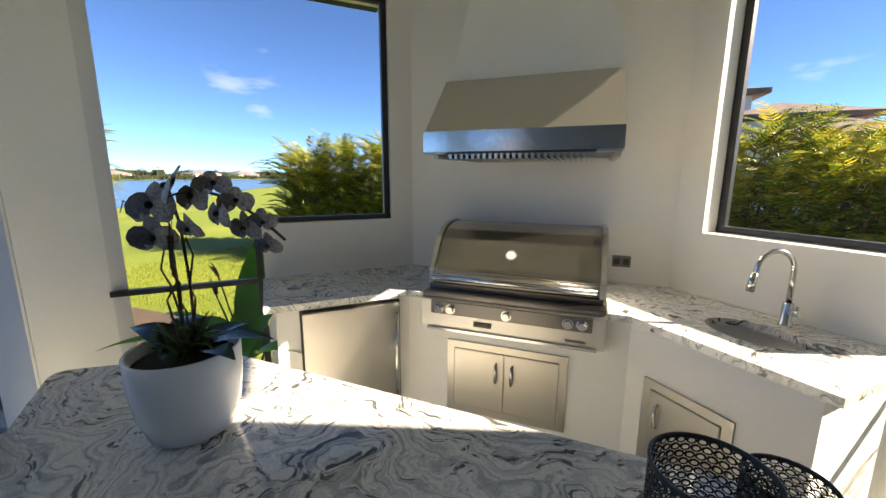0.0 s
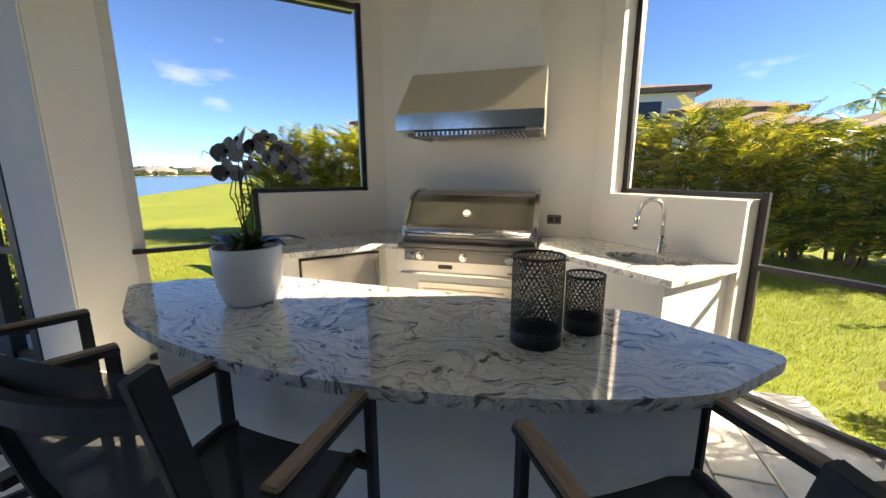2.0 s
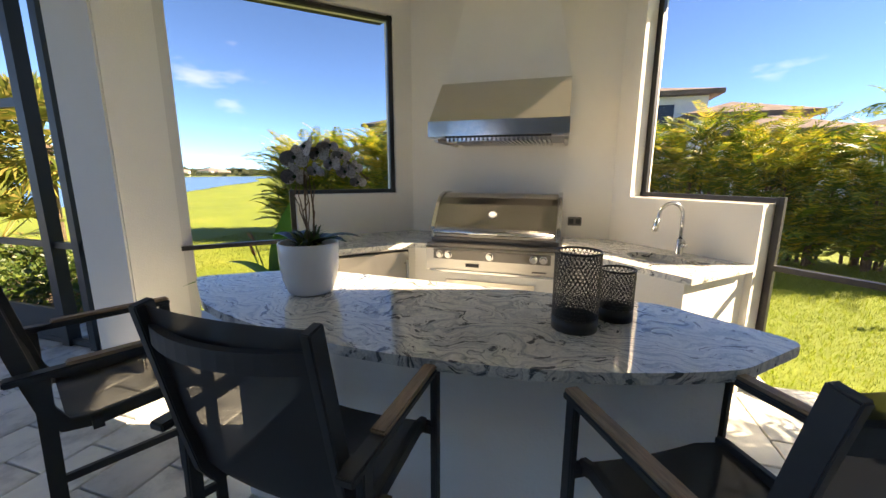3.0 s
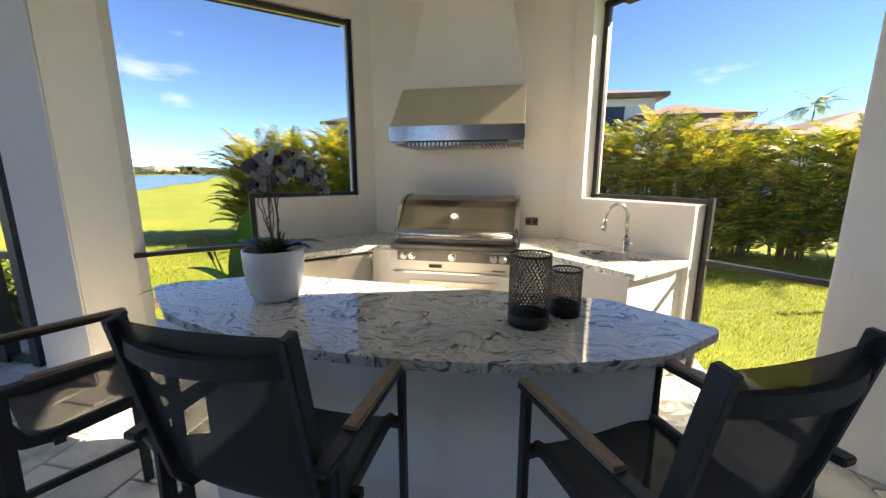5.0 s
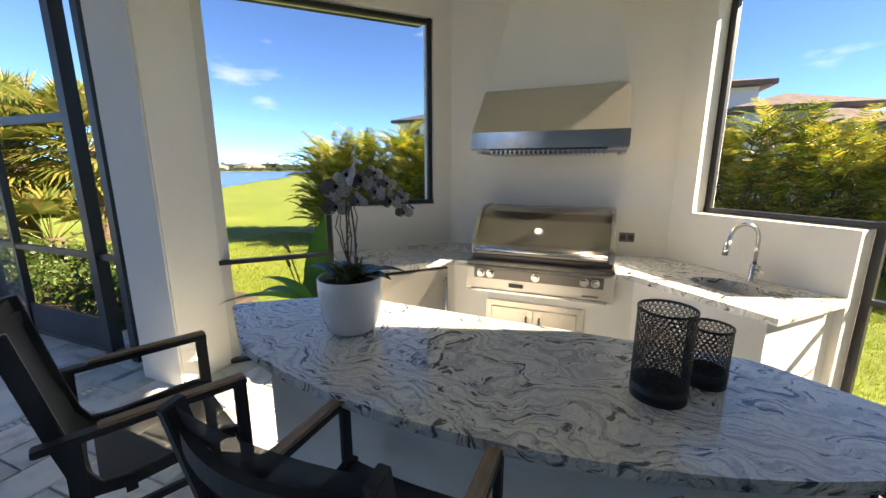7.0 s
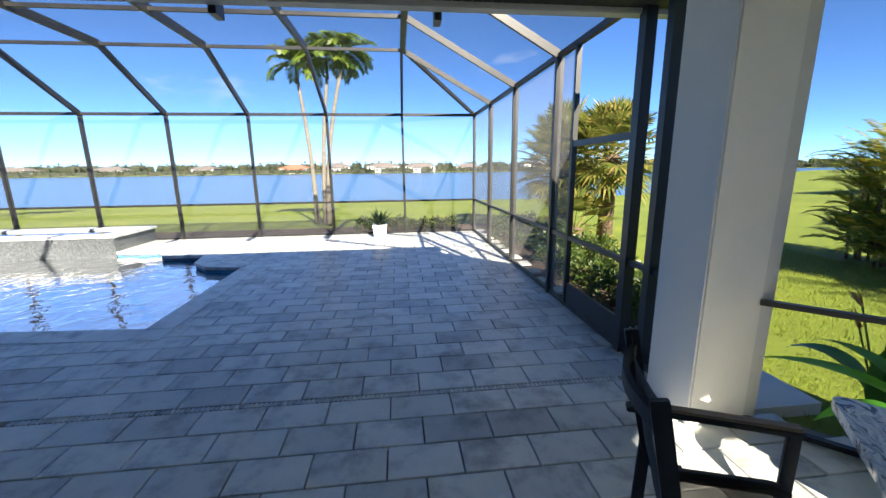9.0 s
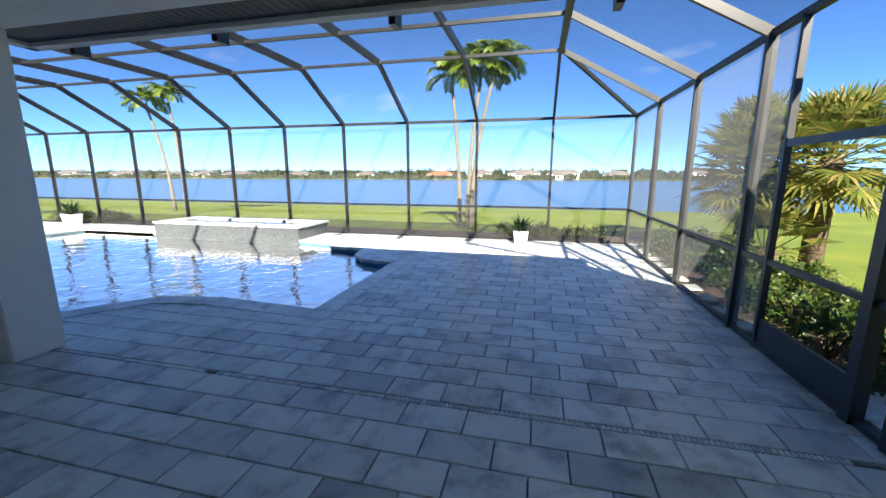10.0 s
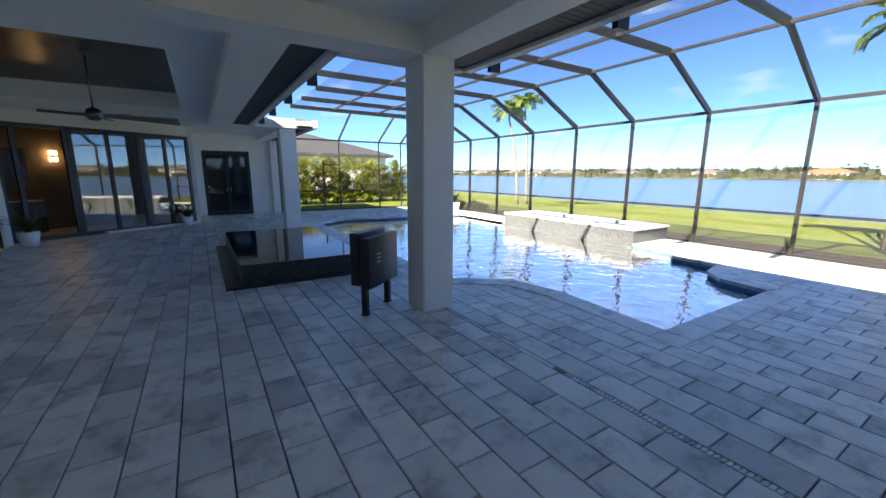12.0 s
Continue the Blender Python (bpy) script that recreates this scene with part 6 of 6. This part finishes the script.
house((-9, -44, -0.14), 0, [(-8, 8, -6, 6, 3.6, 2.2)], "neighbouring house with a dark low roof behind the hedge", True, SLATE)
rr = random.Random(31)
FAR_ROOF = grainy("far_roof", (0.12, 0.11, 0.11), (0.2, 0.17, 0.15), 0.1, 0.9)
RED_ROOF = grainy("far_red_roof", (0.3, 0.12, 0.07), (0.4, 0.17, 0.1), 0.1, 0.9)
for y, w in ((-300, 26), (-262, 22), (-180, 24), (-120, 16), (-66, 22), (-40, 20), (-10, 26), (14, 24), (48, 22), (96, 26), (150, 24), (205, 28), (-235, 30), (-345, 30), (-400, 26), (250, 26)):
    hh = rr.uniform(2.8, 4.6)
    w *= 0.8
    house((-268 + rr.uniform(-6, 6), y, -0.3), 90, [(-w / 2, w / 2, -6, 6, hh, 2.2), (-w / 4, w / 3, -9, -4, hh * 0.7, 1.6)], "distant white house on the far lake shore", True, RED_ROOF if -70 < y < -60 else FAR_ROOF)

# far tree line
def treeline(name, pts, height, step, seed):
    rr = random.Random(seed)
    bm = bmesh.new()
    for (x0, y0), (x1, y1) in zip(pts, pts[1:]):
        ln = math.hypot(x1 - x0, y1 - y0)
        for k in range(int(ln / step)):
            u = rr.random()
            x, y = x0 + (x1 - x0) * u + rr.uniform(-14, 14), y0 + (y1 - y0) * u + rr.uniform(-14, 14)
            h = height * rr.uniform(0.5, 1.15)
            w = rr.uniform(1.5, 3.6)
            for j in range(14):
                a, b = rr.uniform(0, 6.28), rr.uniform(-0.3, 1.5)
                c = Vector((x + w * math.cos(a) * math.cos(b), y + w * math.sin(a) * math.cos(b), h * (0.5 + 0.5 * math.sin(b))))
                s = rr.uniform(0.5, 1.2)
                bm.faces.new([bm.verts.new(c + Vector((rr.uniform(-s, s), rr.uniform(-s, s), rr.uniform(-s, s)))) for _ in range(3)])
            bm.faces.new([bm.verts.new((x + dx, y + dy, z)) for dx, dy, z in ((-w, -w, -0.4), (w, w, -0.4), (w * .8, w * .8, h * 0.8), (-w * .8, -w * .8, h * 0.8))])
            bm.faces.new([bm.verts.new((x + dx, y + dy, z)) for dx, dy, z in ((-w, w, -0.4), (w, -w, -0.4), (w * .8, -w * .8, h * 0.8), (-w * .8, w * .8, h * 0.8))])
    ob = new(name, mesh_of(bm, name, TREELINE))
    return tagged(ob, "distant band of mixed green trees along the lake shore", "trees", "", "stuff")


treeline("shore_shrubs", [(-256, -520), (-256, 300), (-200, 440)], 2.2, 1.6, 43)
treeline("far_trees", [(-300, -520), (-300, 300), (-260, 460), (-150, 520), (40, 560)], 6.5, 1.3, 41)

# ---- pavers ----
PL, PW = 0.472, 0.285
paver_w, paver_l = PW - 0.011, PL - 0.011


def paver_bm(x0, x1, y0, y1, bm=None):
    bm = bm or bmesh.new()
    c, z0, z1 = 0.004, -0.034, 0.0
    lo = [bm.verts.new((x, y, z0)) for x, y in ((x0, y0), (x1, y0), (x1, y1), (x0, y1))]
    md = [bm.verts.new((x, y, z1 - c)) for x, y in ((x0, y0), (x1, y0), (x1, y1), (x0, y1))]
    hi = [bm.verts.new((x, y, z1)) for x, y in ((x0 + c, y0 + c), (x1 - c, y0 + c), (x1 - c, y1 - c), (x0 + c, y1 - c))]
    bm.faces.new(hi)
    for A, B in ((lo, md), (md, hi)):
        for k in range(4):
            bm.faces.new((A[k], A[(k + 1) % 4], B[(k + 1) % 4], B[k]))
    return bm


floor_ob = bpy.data.objects["floor"]
single = mesh_of(paver_bm(-paver_w / 2, paver_w / 2, -paver_l / 2, paver_l / 2), "paver", PAVER)
verts = []
rr = random.Random(77)
near = []
DRAIN_X = -3.595
rows_x = []
xx = DRAIN_X + 0.03 + PW / 2
while xx < 3.1:
    rows_x.append(xx)
    xx += PW
xx = DRAIN_X - 0.03 - PW / 2
while xx > -12:
    rows_x.append(xx)
    xx -= PW
for k, cx in enumerate(rows_x):
    off = (k * 0.5 + rr.choice((0, 0.02, -0.03))) % 1.0 * PL - 1.01
    cy = off - PL * 45
    while cy < 3.6:
        cs = [(cx + a * PW / 2, cy + b * PL / 2) for a in (-1, 1) for b in (-1, 1)]
        if sum(inside(a, b, DECK) for a, b in cs) >= 2 and not any(inside(a, b, POOL) for a, b in cs) and inside(cx, cy, DECK):
            if -4.7 < cx < -1.3 and -4.2 < cy < 1.4 and len(near) < 300:
                near.append((cx, cy))
            else:
                verts.append((cx - paver_w / 2, cx + paver_w / 2, cy - paver_l / 2, cy + paver_l / 2))
        elif inside(cx, cy, DECK) and not all(inside(a, b, POOL) for a, b in cs):
            # pavers cut along the pool's edge
            for i in range(3):
                for j in range(4):
                    u0, u1 = cx + PW * (i / 3 - 0.5), cx + PW * ((i + 1) / 3 - 0.5)
                    v0, v1 = cy + PL * (j / 4 - 0.5), cy + PL * ((j + 1) / 4 - 0.5)
                    if not any(inside(a, b, POOL) for a in (u0, u1) for b in (v0, v1)) and all(inside(a, b, DECK) for a in (u0, u1) for b in (v0, v1)):
                        verts.append((u0, u1, v0, v1))
        cy += PL
y = -20.2
while y < -3.56 - PL:
    verts.append((DRAIN_X - 0.0245, DRAIN_X + 0.0245, y, y + PL - 0.011))
    y += PL
for cx, cy in near:
    o = new("paver", single)
    o.parent = floor_ob
    o.location = (cx, cy, rr.uniform(-0.0015, 0.0015))
co, fa = [], []
for x0, x1, y0, y1 in verts:
    b = len(co)
    c, z = 0.004, rr.uniform(-0.0015, 0.0015)
    ring = ((x0, y0), (x1, y0), (x1, y1), (x0, y1))
    inner = ((x0 + c, y0 + c), (x1 - c, y0 + c), (x1 - c, y1 - c), (x0 + c, y1 - c))
    co += [(px, py, -0.034) for px, py in ring] + [(px, py, z - c) for px, py in ring] + [(px, py, z) for px, py in inner]
    for k in range(4):
        q = (k + 1) % 4
        fa += [(b + k, b + q, b + 4 + q, b + 4 + k), (b + 4 + k, b + 4 + q, b + 8 + q, b + 8 + k)]
    fa.append((b + 8, b + 9, b + 10, b + 11))
me = bpy.data.meshes.new("paver_field")
me.from_pydata(co, [], fa)
me.materials.append(PAVER)
field = new("paver_field", me)
field.parent = floor_ob
tagged(field, "", "", "", "stuff")
drain = tagged(new("drain_channel"), "narrow slotted deck drain between the pavers", "drain", "", "structure")
part("channel", boxes((DRAIN_X - 0.026, DRAIN_X + 0.026, -3.55, 1.2, -0.034, -0.012)), GUTTER, drain)
bm = bmesh.new()
y = -3.55
while y < 1.2:
    add_box(bm, DRAIN_X - 0.024, DRAIN_X + 0.024, y, y + 0.025, -0.014, -0.001)
    y += 0.036
part("slot_grate", bm, PAVER, drain)
